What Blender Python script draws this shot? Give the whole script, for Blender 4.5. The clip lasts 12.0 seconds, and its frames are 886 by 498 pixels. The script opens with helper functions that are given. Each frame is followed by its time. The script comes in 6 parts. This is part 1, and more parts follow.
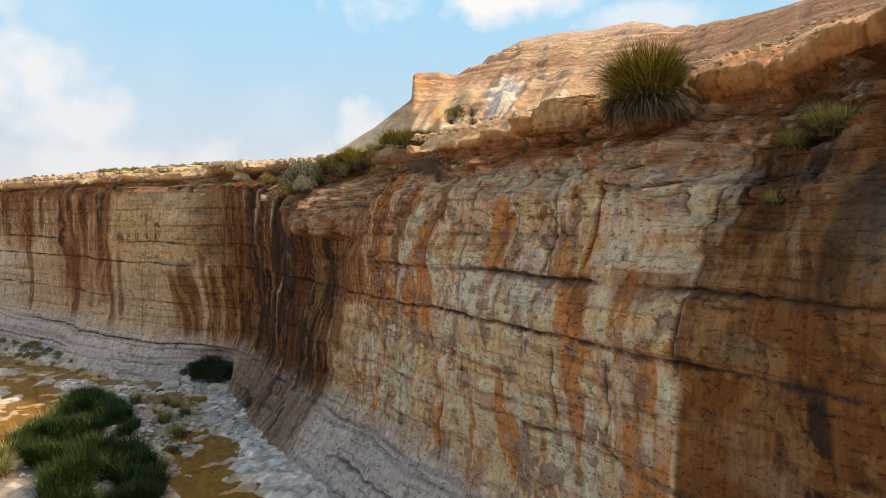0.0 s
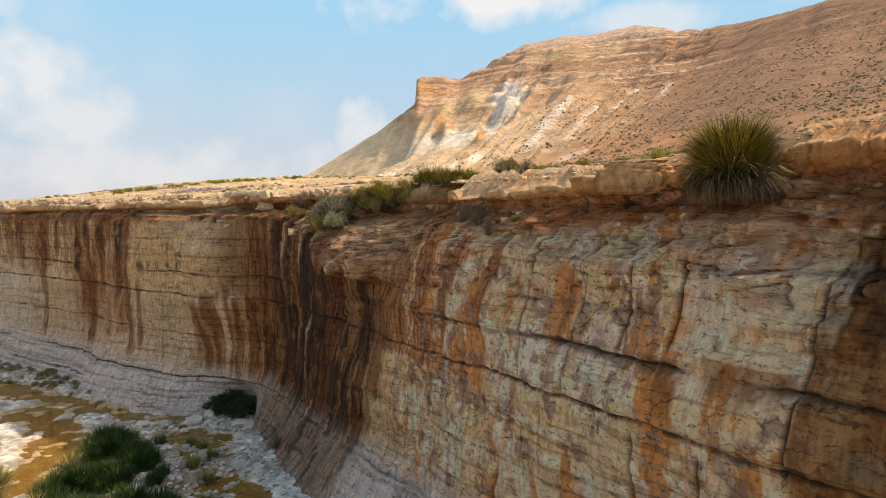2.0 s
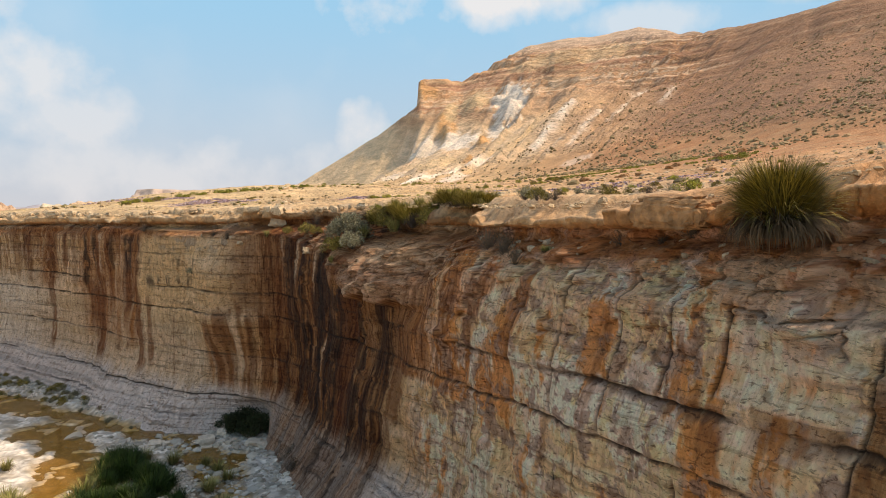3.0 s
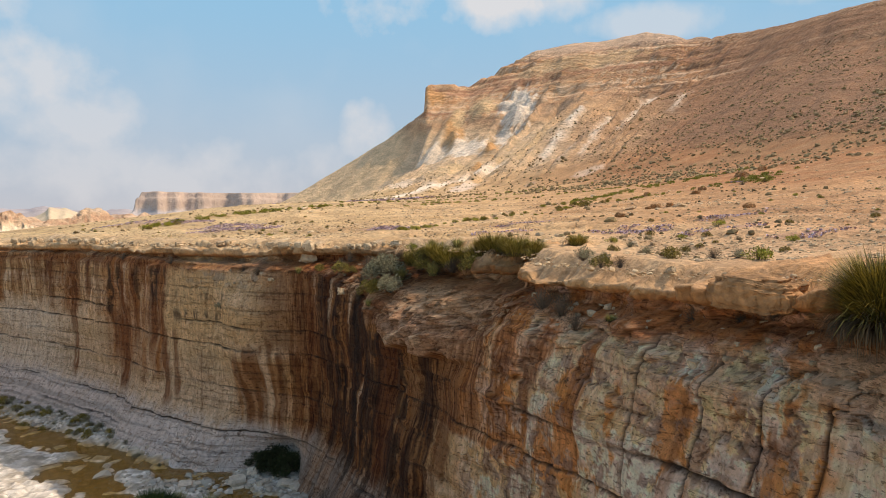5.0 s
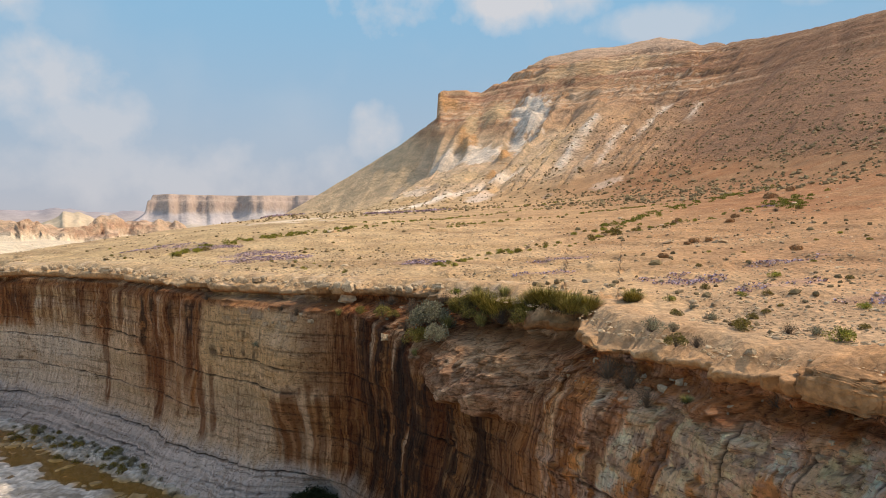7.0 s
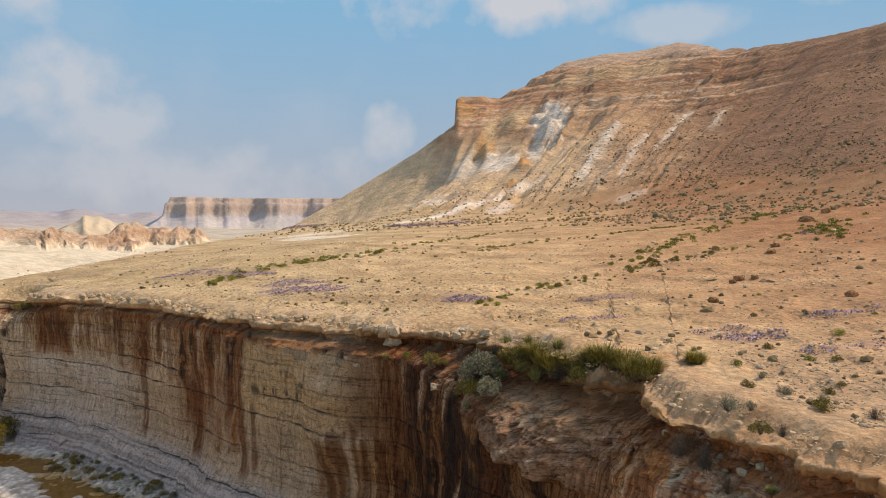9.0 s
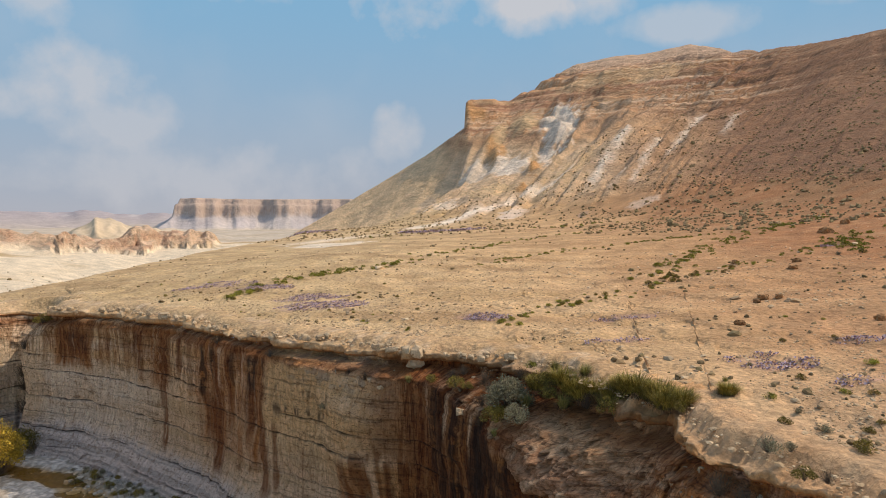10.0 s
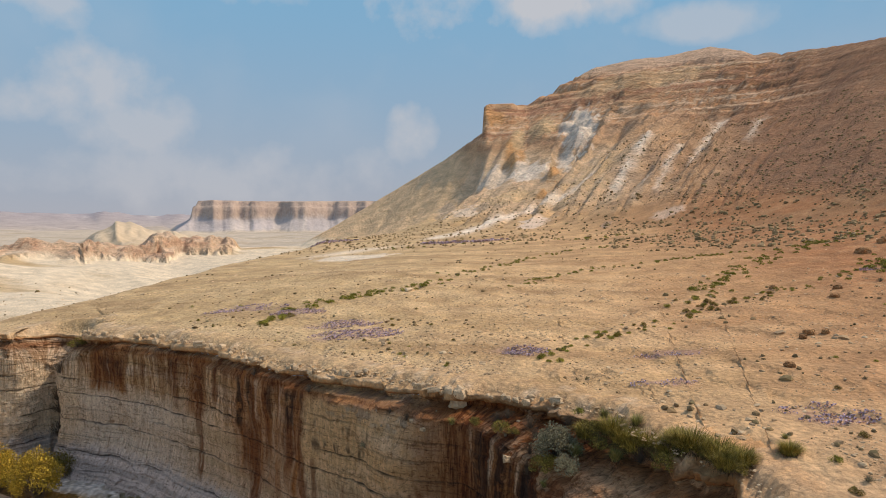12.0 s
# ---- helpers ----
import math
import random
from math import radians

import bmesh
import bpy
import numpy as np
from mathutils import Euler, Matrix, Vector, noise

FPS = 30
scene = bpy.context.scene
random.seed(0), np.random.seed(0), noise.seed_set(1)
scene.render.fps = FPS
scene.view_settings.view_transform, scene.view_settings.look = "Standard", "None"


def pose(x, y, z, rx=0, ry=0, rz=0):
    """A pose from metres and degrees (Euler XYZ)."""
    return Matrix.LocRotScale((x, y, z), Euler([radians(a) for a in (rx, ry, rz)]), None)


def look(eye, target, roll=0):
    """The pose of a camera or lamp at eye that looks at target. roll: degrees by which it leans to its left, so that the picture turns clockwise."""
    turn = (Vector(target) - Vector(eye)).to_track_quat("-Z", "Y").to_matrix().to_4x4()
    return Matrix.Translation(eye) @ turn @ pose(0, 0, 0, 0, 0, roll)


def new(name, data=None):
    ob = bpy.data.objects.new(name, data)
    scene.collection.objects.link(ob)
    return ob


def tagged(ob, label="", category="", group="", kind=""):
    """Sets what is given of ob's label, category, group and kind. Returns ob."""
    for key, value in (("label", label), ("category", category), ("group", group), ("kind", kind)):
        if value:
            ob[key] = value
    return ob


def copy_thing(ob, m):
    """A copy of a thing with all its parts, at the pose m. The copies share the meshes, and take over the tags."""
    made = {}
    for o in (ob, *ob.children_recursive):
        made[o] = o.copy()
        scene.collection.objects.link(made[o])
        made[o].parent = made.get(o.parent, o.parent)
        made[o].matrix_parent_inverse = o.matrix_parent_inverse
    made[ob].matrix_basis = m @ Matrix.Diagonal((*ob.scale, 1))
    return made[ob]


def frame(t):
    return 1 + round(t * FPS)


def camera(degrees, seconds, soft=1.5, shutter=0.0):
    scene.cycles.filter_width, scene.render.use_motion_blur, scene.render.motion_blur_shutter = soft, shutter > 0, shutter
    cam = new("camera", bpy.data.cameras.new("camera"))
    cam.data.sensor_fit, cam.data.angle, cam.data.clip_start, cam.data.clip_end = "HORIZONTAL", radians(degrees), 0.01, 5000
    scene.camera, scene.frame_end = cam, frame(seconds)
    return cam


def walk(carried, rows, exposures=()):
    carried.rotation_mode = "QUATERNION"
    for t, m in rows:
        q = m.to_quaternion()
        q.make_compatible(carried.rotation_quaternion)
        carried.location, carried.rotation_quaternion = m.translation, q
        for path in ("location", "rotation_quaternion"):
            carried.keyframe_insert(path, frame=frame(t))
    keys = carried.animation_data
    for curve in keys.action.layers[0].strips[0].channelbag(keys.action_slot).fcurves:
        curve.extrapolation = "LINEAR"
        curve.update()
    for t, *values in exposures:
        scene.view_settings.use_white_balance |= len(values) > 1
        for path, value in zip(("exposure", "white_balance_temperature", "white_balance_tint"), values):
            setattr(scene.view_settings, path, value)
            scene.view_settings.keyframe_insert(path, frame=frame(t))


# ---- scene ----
cam = camera(68.7, 12.0, soft=0.95)
# seconds, x, y, z, yaw, pitch, roll
ROWS = [
    (0.0, 0.008, -0.015, 7.986, -0.008, -3.444, 0.141),
    (0.5, -0.374, 0.204, 8.395, 0.015, -3.428, 0.139),
    (1.0, -0.755, 0.417, 8.802, 0.019, -3.410, 0.140),
    (1.5, -1.135, 0.623, 9.211, 0.015, -3.389, 0.141),
    (2.0, -1.516, 0.822, 9.625, 0.010, -3.366, 0.141),
    (2.5, -1.901, 1.011, 10.046, 0.011, -3.341, 0.141),
    (3.0, -2.291, 1.192, 10.478, 0.026, -3.314, 0.138),
    (5.0, -3.907, 1.817, 12.326, 0.307, -3.193, 0.097),
    (5.5, -4.327, 1.949, 12.822, 0.448, -3.161, 0.079),
    (6.0, -4.753, 2.071, 13.331, 0.621, -3.129, 0.059),
    (6.5, -5.183, 2.185, 13.853, 0.826, -3.097, 0.036),
    (7.0, -5.616, 2.290, 14.385, 1.062, -3.065, 0.013),
    (9.0, -7.349, 2.651, 16.584, 2.262, -2.955, -0.070),
    (9.5, -7.771, 2.731, 17.136, 2.606, -2.934, -0.081),
    (10.0, -8.182, 2.811, 17.683, 2.957, -2.916, -0.084),
    (10.5, -8.579, 2.892, 18.219, 3.307, -2.903, -0.078),
    (11.0, -8.959, 2.976, 18.740, 3.648, -2.894, -0.060),
    (11.5, -9.317, 3.064, 19.240, 3.972, -2.891, -0.028),
    (12.0, -9.650, 3.160, 19.715, 4.267, -2.895, 0.021),
]
walk(cam, [(t, pose(x, y, z, 90 + pitch, roll, yaw)) for t, x, y, z, yaw, pitch, roll in ROWS],
     exposures=[(0.0, 0.48, 7300, 10), (3.0, 0.27, 7050, 10), (6.0, -0.02, 6750, 10), (9.0, -0.20, 6550, 10), (12.0, -0.35, 6500, 10)])

# ---- sun, sky, exposure ----
SUN_AZ, SUN_EL = radians(16.0), radians(47.0)          # towards +x, a little towards +y
sun_way = Vector((math.cos(SUN_AZ) * math.cos(SUN_EL), math.sin(SUN_AZ) * math.cos(SUN_EL), math.sin(SUN_EL)))
sun = new("sun", bpy.data.lights.new("sun", "SUN"))
sun.data.energy, sun.data.angle, sun.data.color = 3.3, radians(0.55), (1.0, 0.83, 0.65)
sun.matrix_world = look(sun_way * 300, (0, 0, 0))

CLOUDS = [  # bearing, elevation, half width, half height in degrees, strength
    (-6, 18.5, 5.5, 3.2, 1.0), (4.5, 18.0, 5, 3.0, 1.0), (10.5, 18.5, 4, 2.6, 0.8), (18, 15.5, 7, 1.6, 0.6), (-34, 10.0, 6.5, 3.6, 0.75), (-29, 7.0, 6, 3.0, 0.6), (-7, 6.5, 2.2, 2.6, 0.75),
    (-21, 18.5, 7, 1.6, 0.6), (-22, 3.5, 16, 3.2, 0.5), (-46, 14, 12, 4, 0.7), (-37, 17, 4, 3, 0.7), (40, 22, 14, 5, 0.7), (27, 17.5, 5, 1.8, 0.5)]


def make_world():
    world = bpy.data.worlds.new("sky")
    scene.world = world
    world.use_nodes = True
    nt = world.node_tree
    nt.nodes.clear()
    N, L = nt.nodes.new, nt.links.new
    out, bg, sky = N("ShaderNodeOutputWorld"), N("ShaderNodeBackground"), N("ShaderNodeTexSky")
    sky.sky_type, sky.sun_disc = "NISHITA", False
    sky.sun_elevation, sky.sun_rotation = SUN_EL, radians(90) - SUN_AZ
    sky.air_density, sky.dust_density, sky.ozone_density = 1.0, 1.6, 1.0
    co = N("ShaderNodeTexCoord")
    sep = N("ShaderNodeSeparateXYZ")
    L(co.outputs["Generated"], sep.inputs[0])

    def m(op, a, b=None, c=None, clamp=False):
        n = N("ShaderNodeMath")
        n.operation, n.use_clamp = op, clamp
        for i, v in enumerate((a, b, c)):
            if v is not None:
                if isinstance(v, (int, float)):
                    n.inputs[i].default_value = v
                else:
                    L(v, n.inputs[i])
        return n.outputs[0]

    az = m("MULTIPLY", m("ARCTAN2", sep.outputs[0], sep.outputs[1]), 57.2958)
    el = m("MULTIPLY", m("ARCSINE", sep.outputs[2]), 57.2958)
    puff = N("ShaderNodeTexNoise")
    puff.inputs["Scale"].default_value, puff.inputs["Detail"].default_value, puff.inputs["Roughness"].default_value = 9.0, 8.0, 0.55
    L(co.outputs["Generated"], puff.inputs["Vector"])
    warp = m("SUBTRACT", puff.outputs["Fac"], 0.5)
    total = None
    for a, e, w, h, k in CLOUDS:
        dx = m("DIVIDE", m("SUBTRACT", az, a), w)
        dy = m("DIVIDE", m("SUBTRACT", el, e), h)
        d = m("ADD", m("MULTIPLY", dx, dx), m("MULTIPLY", dy, dy))
        v = m("MULTIPLY", m("MULTIPLY", m("SUBTRACT", m("ADD", 1.0, m("MULTIPLY", warp, 5.0)), d), 0.9, clamp=True), 0.85 * k)
        total = v if total is None else m("MAXIMUM", total, v)
    veil = N("ShaderNodeTexNoise")
    veil.inputs["Scale"].default_value, veil.inputs["Detail"].default_value = 3.5, 5.0
    L(co.outputs["Generated"], veil.inputs["Vector"])
    thin = m("MULTIPLY", m("SUBTRACT", veil.outputs["Fac"], 0.5), 0.9, clamp=True)
    total = m("MAXIMUM", total, thin)
    # the dome: deep blue overhead, clear blue lower down, whitened by the air towards the horizon
    def over(fac, base, colour):
        x = N("ShaderNodeMix")
        x.data_type = "RGBA"
        L(fac, x.inputs[0])
        L(base, x.inputs[6])
        x.inputs[7].default_value = (*colour, 1)
        return x.outputs[2]

    high = N("ShaderNodeVectorMath")
    high.operation = "MULTIPLY"
    high.inputs[1].default_value = (2.3, 2.2, 2.0)
    L(sky.outputs[0], high.inputs[0])
    rise = m("DIVIDE", m("SUBTRACT", 48.0, m("ABSOLUTE", el)), 24.0, clamp=True)
    low = m("MULTIPLY", m("POWER", m("SUBTRACT", 1.0, m("DIVIDE", m("ABSOLUTE", el), 18.0), clamp=True), 1.3), 0.95)
    c = over(rise, high.outputs[0], (2.15, 4.1, 6.0))
    c = over(low, c, (4.15, 4.2, 4.65))
    L(over(total, c, (5.8, 5.7, 5.9)), bg.inputs[0])
    bg.inputs[1].default_value = 0.126
    L(bg.outputs[0], out.inputs[0])


make_world()

# ---- noise ----


def lattice(ix, iy, iz, seed):
    h = (ix.astype(np.int64) * 374761393 + iy.astype(np.int64) * 668265263 + iz.astype(np.int64) * 2147483647 + seed * 974634541) & 0xFFFFFFFF
    h = ((h ^ (h >> 13)) * 1274126177) & 0xFFFFFFFF
    h = ((h ^ (h >> 16)) * 2246822519) & 0xFFFFFFFF
    return ((h ^ (h >> 15)) & 0xFFFFFF) / float(0x7FFFFF) - 1.0


def vn(x, y, seed=0):
    """Smooth value noise in the plane, -1 to 1."""
    x, y = np.broadcast_arrays(np.asarray(x, float), np.asarray(y, float))
    ix, iy = np.floor(x), np.floor(y)
    fx, fy = x - ix, y - iy
    fx, fy = fx ** 3 * (fx * (fx * 6 - 15) + 10), fy ** 3 * (fy * (fy * 6 - 15) + 10)
    z = np.zeros_like(ix)
    a, b = lattice(ix, iy, z, seed), lattice(ix + 1, iy, z, seed)
    c, d = lattice(ix, iy + 1, z, seed), lattice(ix + 1, iy + 1, z, seed)
    return (a * (1 - fx) + b * fx) * (1 - fy) + (c * (1 - fx) + d * fx) * fy


def fbm(x, y, octaves=4, seed=0, gain=0.5):
    total, amp, norm = 0, 1.0, 0
    for o in range(octaves):
        total = total + amp * vn(x * 2.03 ** o + 17.3 * o, y * 2.03 ** o - 9.1 * o, seed + o)
        norm, amp = norm + amp, amp * gain
    return total / norm


def cells(x, y, seed=0):
    """Cellular noise: distance to the nearest point, to the second, and that cell's random number."""
    x, y = np.broadcast_arrays(np.asarray(x, float), np.asarray(y, float))
    ix, iy = np.floor(x), np.floor(y)
    f1, f2, idn = np.full(x.shape, 9.0), np.full(x.shape, 9.0), np.zeros(x.shape)
    z = np.zeros_like(ix)
    for dx in (-1, 0, 1):
        for dy in (-1, 0, 1):
            px, py = ix + dx, iy + dy
            qx, qy = px + 0.5 + 0.45 * lattice(px, py, z, seed), py + 0.5 + 0.45 * lattice(px, py, z + 1, seed)
            d = np.hypot(qx - x, qy - y)
            near = d < f1
            f2 = np.where(near, f1, np.minimum(f2, d))
            idn = np.where(near, lattice(px, py, z + 2, seed), idn)
            f1 = np.where(near, d, f1)
    return f1, f2, idn


def step(a, b, x):
    t = np.clip((x - a) / (b - a), 0, 1)
    return t * t * (3 - 2 * t)


def blend(a, b, k):
    return a * (1 - k[..., None]) + np.asarray(b, float) * k[..., None]


# ---- materials ----


def rock_material(name, fine=9.0, coarse=1.3, bump=0.5, contrast=0.35, attribute=True, colour=(0.4, 0.3, 0.2), rough=0.92, dist=0.03, stretch=(1, 1, 1), pits=0.0, pit_tone=(1.15, 0.72)):
    mat = bpy.data.materials.new(name)
    mat.use_nodes = True
    nt = mat.node_tree
    N, L = nt.nodes.new, nt.links.new
    bsdf = nt.nodes["Principled BSDF"]
    bsdf.inputs["Roughness"].default_value = rough
    bsdf.inputs["Specular IOR Level"].default_value = 0.25
    co, mp = N("ShaderNodeTexCoord"), N("ShaderNodeMapping")
    mp.inputs["Scale"].default_value = stretch
    L(co.outputs["Object"], mp.inputs["Vector"])

    def tex(scale, detail, rough_):
        n = N("ShaderNodeTexNoise")
        n.inputs["Scale"].default_value, n.inputs["Detail"].default_value, n.inputs["Roughness"].default_value = scale, detail, rough_
        L(mp.outputs[0], n.inputs["Vector"])
        return n.outputs["Fac"]

    a, b = tex(coarse, 5, 0.6), tex(fine, 8, 0.65)
    add = N("ShaderNodeMath")
    add.operation = "ADD"
    L(a, add.inputs[0]), L(b, add.inputs[1])
    ramp = N("ShaderNodeMapRange")
    ramp.inputs["From Min"].default_value, ramp.inputs["From Max"].default_value = 0.65, 1.35
    ramp.inputs["To Min"].default_value, ramp.inputs["To Max"].default_value = 1 - contrast, 1 + contrast
    L(add.outputs[0], ramp.inputs["Value"])
    mul = N("ShaderNodeVectorMath")
    mul.operation = "SCALE"
    if attribute:
        src = N("ShaderNodeAttribute")
        src.attribute_name = "tint"
        L(src.outputs["Color"], mul.inputs[0])
    else:
        info, hue = N("ShaderNodeObjectInfo"), N("ShaderNodeMapRange")
        hue.inputs["To Min"].default_value, hue.inputs["To Max"].default_value = 0.78, 1.22
        L(info.outputs["Random"], hue.inputs["Value"])
        sc = N("ShaderNodeVectorMath")
        sc.operation = "SCALE"
        sc.inputs[0].default_value = colour
        L(hue.outputs[0], sc.inputs["Scale"])
        L(sc.outputs[0], mul.inputs[0])
    L(ramp.outputs[0], mul.inputs["Scale"])
    L(mul.outputs[0], bsdf.inputs["Base Color"])
    h = N("ShaderNodeMath")
    h.operation = "MULTIPLY_ADD"
    L(a, h.inputs[0])
    h.inputs[1].default_value = 1.5
    L(b, h.inputs[2])
    last = h.outputs[0]
    if pits:
        vor = N("ShaderNodeTexVoronoi")
        vor.inputs["Scale"].default_value = pits
        L(mp.outputs[0], vor.inputs["Vector"])
        g = N("ShaderNodeMath")
        g.operation = "MULTIPLY_ADD"
        L(vor.outputs["Distance"], g.inputs[0])
        g.inputs[1].default_value = 0.8
        L(last, g.inputs[2])
        last = g.outputs[0]
        peb, darker = N("ShaderNodeMapRange"), N("ShaderNodeVectorMath")
        peb.inputs["From Min"].default_value, peb.inputs["From Max"].default_value = 0.1, 0.7
        peb.inputs["To Min"].default_value, peb.inputs["To Max"].default_value = pit_tone
        darker.operation = "SCALE"
        L(vor.outputs["Distance"], peb.inputs["Value"])
        L(mul.outputs[0], darker.inputs[0])
        L(peb.outputs[0], darker.inputs["Scale"])
        L(darker.outputs[0], bsdf.inputs["Base Color"])
    bp = N("ShaderNodeBump")
    bp.inputs["Strength"].default_value, bp.inputs["Distance"].default_value = bump, dist
    L(last, bp.inputs["Height"])
    L(bp.outputs[0], bsdf.inputs["Normal"])
    return mat


def cliff_material(name):
    """Weathered limestone: on top of the tint lie drips, skins, pits with painted shadows, thin bedding joints and
    cracks.
    The attribute "along" holds the place along the wall, the height in the beds, and how stained the wall is."""
    mat = bpy.data.materials.new(name)
    mat.use_nodes = True
    nt = mat.node_tree
    N, L = nt.nodes.new, nt.links.new
    bsdf = nt.nodes["Principled BSDF"]
    bsdf.inputs["Roughness"].default_value, bsdf.inputs["Specular IOR Level"].default_value = 0.9, 0.25
    al, sep, flat = N("ShaderNodeAttribute"), N("ShaderNodeSeparateXYZ"), N("ShaderNodeCombineXYZ")
    al.attribute_name = "along"
    L(al.outputs["Vector"], sep.inputs[0])
    L(sep.outputs[0], flat.inputs[0])
    L(sep.outputs[1], flat.inputs[1])
    gate = sep.outputs[2]

    def tex(scale, detail, rough_, sx=1.0, sz=1.0, distort=0.0):
        mp, n = N("ShaderNodeMapping"), N("ShaderNodeTexNoise")
        mp.inputs["Scale"].default_value = (sx, sz, 1)
        mp.inputs["Location"].default_value = (scale * 3.7, scale * 1.9, 0)
        L(flat.outputs[0], mp.inputs["Vector"])
        n.noise_dimensions = "2D"
        n.inputs["Scale"].default_value, n.inputs["Detail"].default_value = scale, detail
        n.inputs["Roughness"].default_value, n.inputs["Distortion"].default_value = rough_, distort
        L(mp.outputs[0], n.inputs["Vector"])
        return n.outputs["Fac"]

    def ramp(v, lo, hi, to_lo, to_hi):
        r = N("ShaderNodeMapRange")
        r.interpolation_type = "SMOOTHSTEP"
        for k, q in (("From Min", lo), ("From Max", hi), ("To Min", to_lo), ("To Max", to_hi)):
            r.inputs[k].default_value = q
        L(v, r.inputs["Value"])
        return r.outputs[0]

    def m(op, a, b):
        n = N("ShaderNodeMath")
        n.operation = op
        for i, v in enumerate((a, b)):
            if isinstance(v, (int, float)):
                n.inputs[i].default_value = v
            else:
                L(v, n.inputs[i])
        return n.outputs[0]

    def mix(fac, base, colour):
        x = N("ShaderNodeMix")
        x.data_type, x.blend_type = "RGBA", "MULTIPLY"
        L(fac, x.inputs[0])
        L(base, x.inputs[6])
        x.inputs[7].default_value = (*colour, 1)
        return x.outputs[2]

    at = N("ShaderNodeAttribute")
    at.attribute_name = "tint"
    c = at.outputs["Color"]
    runs, hair = tex(3.0, 6, 0.6, 1, 0.09, 0.15), tex(11.0, 5, 0.6, 1, 0.07, 0.1)
    blot, skin = tex(1.6, 12, 0.66, 1, 1.1, 0.3), tex(3.4, 11, 0.62, 1, 0.85, 0.7)
    grain, speck = tex(14, 8, 0.72), tex(7.0, 6, 0.6, 0.7, 1.7, 0.4)
    bed, where = tex(1.0, 8, 0.6, 0.22, 5.0, 0.15), tex(0.55, 4, 0.55)
    c = mix(m("MULTIPLY", ramp(runs, 0.50, 0.58, 0, 0.75), gate), c, (0.52, 0.36, 0.23))
    c = mix(m("MULTIPLY", ramp(hair, 0.54, 0.60, 0, 0.8), gate), c, (0.36, 0.26, 0.19))
    c = mix(m("MULTIPLY", ramp(hair, 0.44, 0.38, 0, 0.6), gate), c, (1.18, 1.16, 1.13))
    c = mix(ramp(skin, 0.52, 0.54, 0, 0.75), c, (1.10, 1.10, 1.11))
    c = mix(ramp(skin, 0.45, 0.41, 0, 0.45), c, (0.80, 0.69, 0.58))
    c = mix(ramp(blot, 0.61, 0.65, 0, 0.6), c, (0.52, 0.42, 0.35))
    c = mix(ramp(blot, 0.42, 0.32, 0, 0.5), c, (1.12, 1.11, 1.09))
    # flat dark specks: the small shadows of pits, painted in
    c = mix(ramp(speck, 0.61, 0.66, 0, 0.8), c, (0.34, 0.28, 0.24))
    c = mix(ramp(bed, 0.60, 0.64, 0, 0.5), c, (0.46, 0.38, 0.32))
    c = mix(ramp(grain, 0.57, 0.64, 0, 0.55), c, (0.52, 0.43, 0.36))
    c = mix(ramp(grain, 0.43, 0.36, 0, 0.5), c, (1.16, 1.15, 1.13))
    drip = tex(5.5, 9, 0.62, 1, 0.22, 0.5)
    c = mix(ramp(drip, 0.55, 0.58, 0, 0.45), c, (1.16, 1.17, 1.19))
    c = mix(ramp(drip, 0.42, 0.38, 0, 0.35), c, (0.66, 0.52, 0.40))
    # thin broken bedding joints and cracks
    wn, wob = N("ShaderNodeTexNoise"), N("ShaderNodeVectorMath")
    wn.inputs["Scale"].default_value, wn.inputs["Detail"].default_value, wn.inputs["Roughness"].default_value = 1.7, 7, 0.62
    L(flat.outputs[0], wn.inputs["Vector"])
    wob.operation = "MULTIPLY_ADD"
    L(wn.outputs["Color"], wob.inputs[0])
    wob.inputs[1].default_value = (0.75, 0.55, 0)
    L(flat.outputs[0], wob.inputs[2])

    def cracks(sx, sz, wide):
        mp, v = N("ShaderNodeMapping"), N("ShaderNodeTexVoronoi")
        mp.inputs["Scale"].default_value = (sx, sz, 1)
        L(wob.outputs[0], mp.inputs["Vector"])
        v.feature, v.voronoi_dimensions = "DISTANCE_TO_EDGE", "2D"
        v.inputs["Scale"].default_value = 1.0
        L(mp.outputs[0], v.inputs["Vector"])
        return ramp(v.outputs["Distance"], wide, wide * 0.2, 0, 1)

    line = m("MULTIPLY", cracks(0.8, 1.0, 0.022), ramp(where, 0.56, 0.63, 0, 0.55))
    beds = m("MULTIPLY", cracks(0.16, 2.1, 0.030), ramp(tex(0.8, 5, 0.6, 1, 2.5), 0.54, 0.61, 0, 0.55))
    both = m("MAXIMUM", line, beds)
    c = mix(both, c, (0.20, 0.145, 0.11))
    L(c, bsdf.inputs["Base Color"])
    h = None
    for v, k in ((skin, 1.3), (blot, -0.9), (ramp(bed, 0.56, 0.64, 0, 1), -0.25), (grain, 0.55), (both, -0.5), (ramp(speck, 0.58, 0.66, 0, 1), -0.3)):
        h = m("MULTIPLY", v, k) if h is None else m("ADD", m("MULTIPLY", v, k), h)
    bp = N("ShaderNodeBump")
    bp.inputs["Strength"].default_value, bp.inputs["Distance"].default_value = 0.9, 0.30
    L(h, bp.inputs["Height"])
    L(bp.outputs[0], bsdf.inputs["Normal"])
    return mat


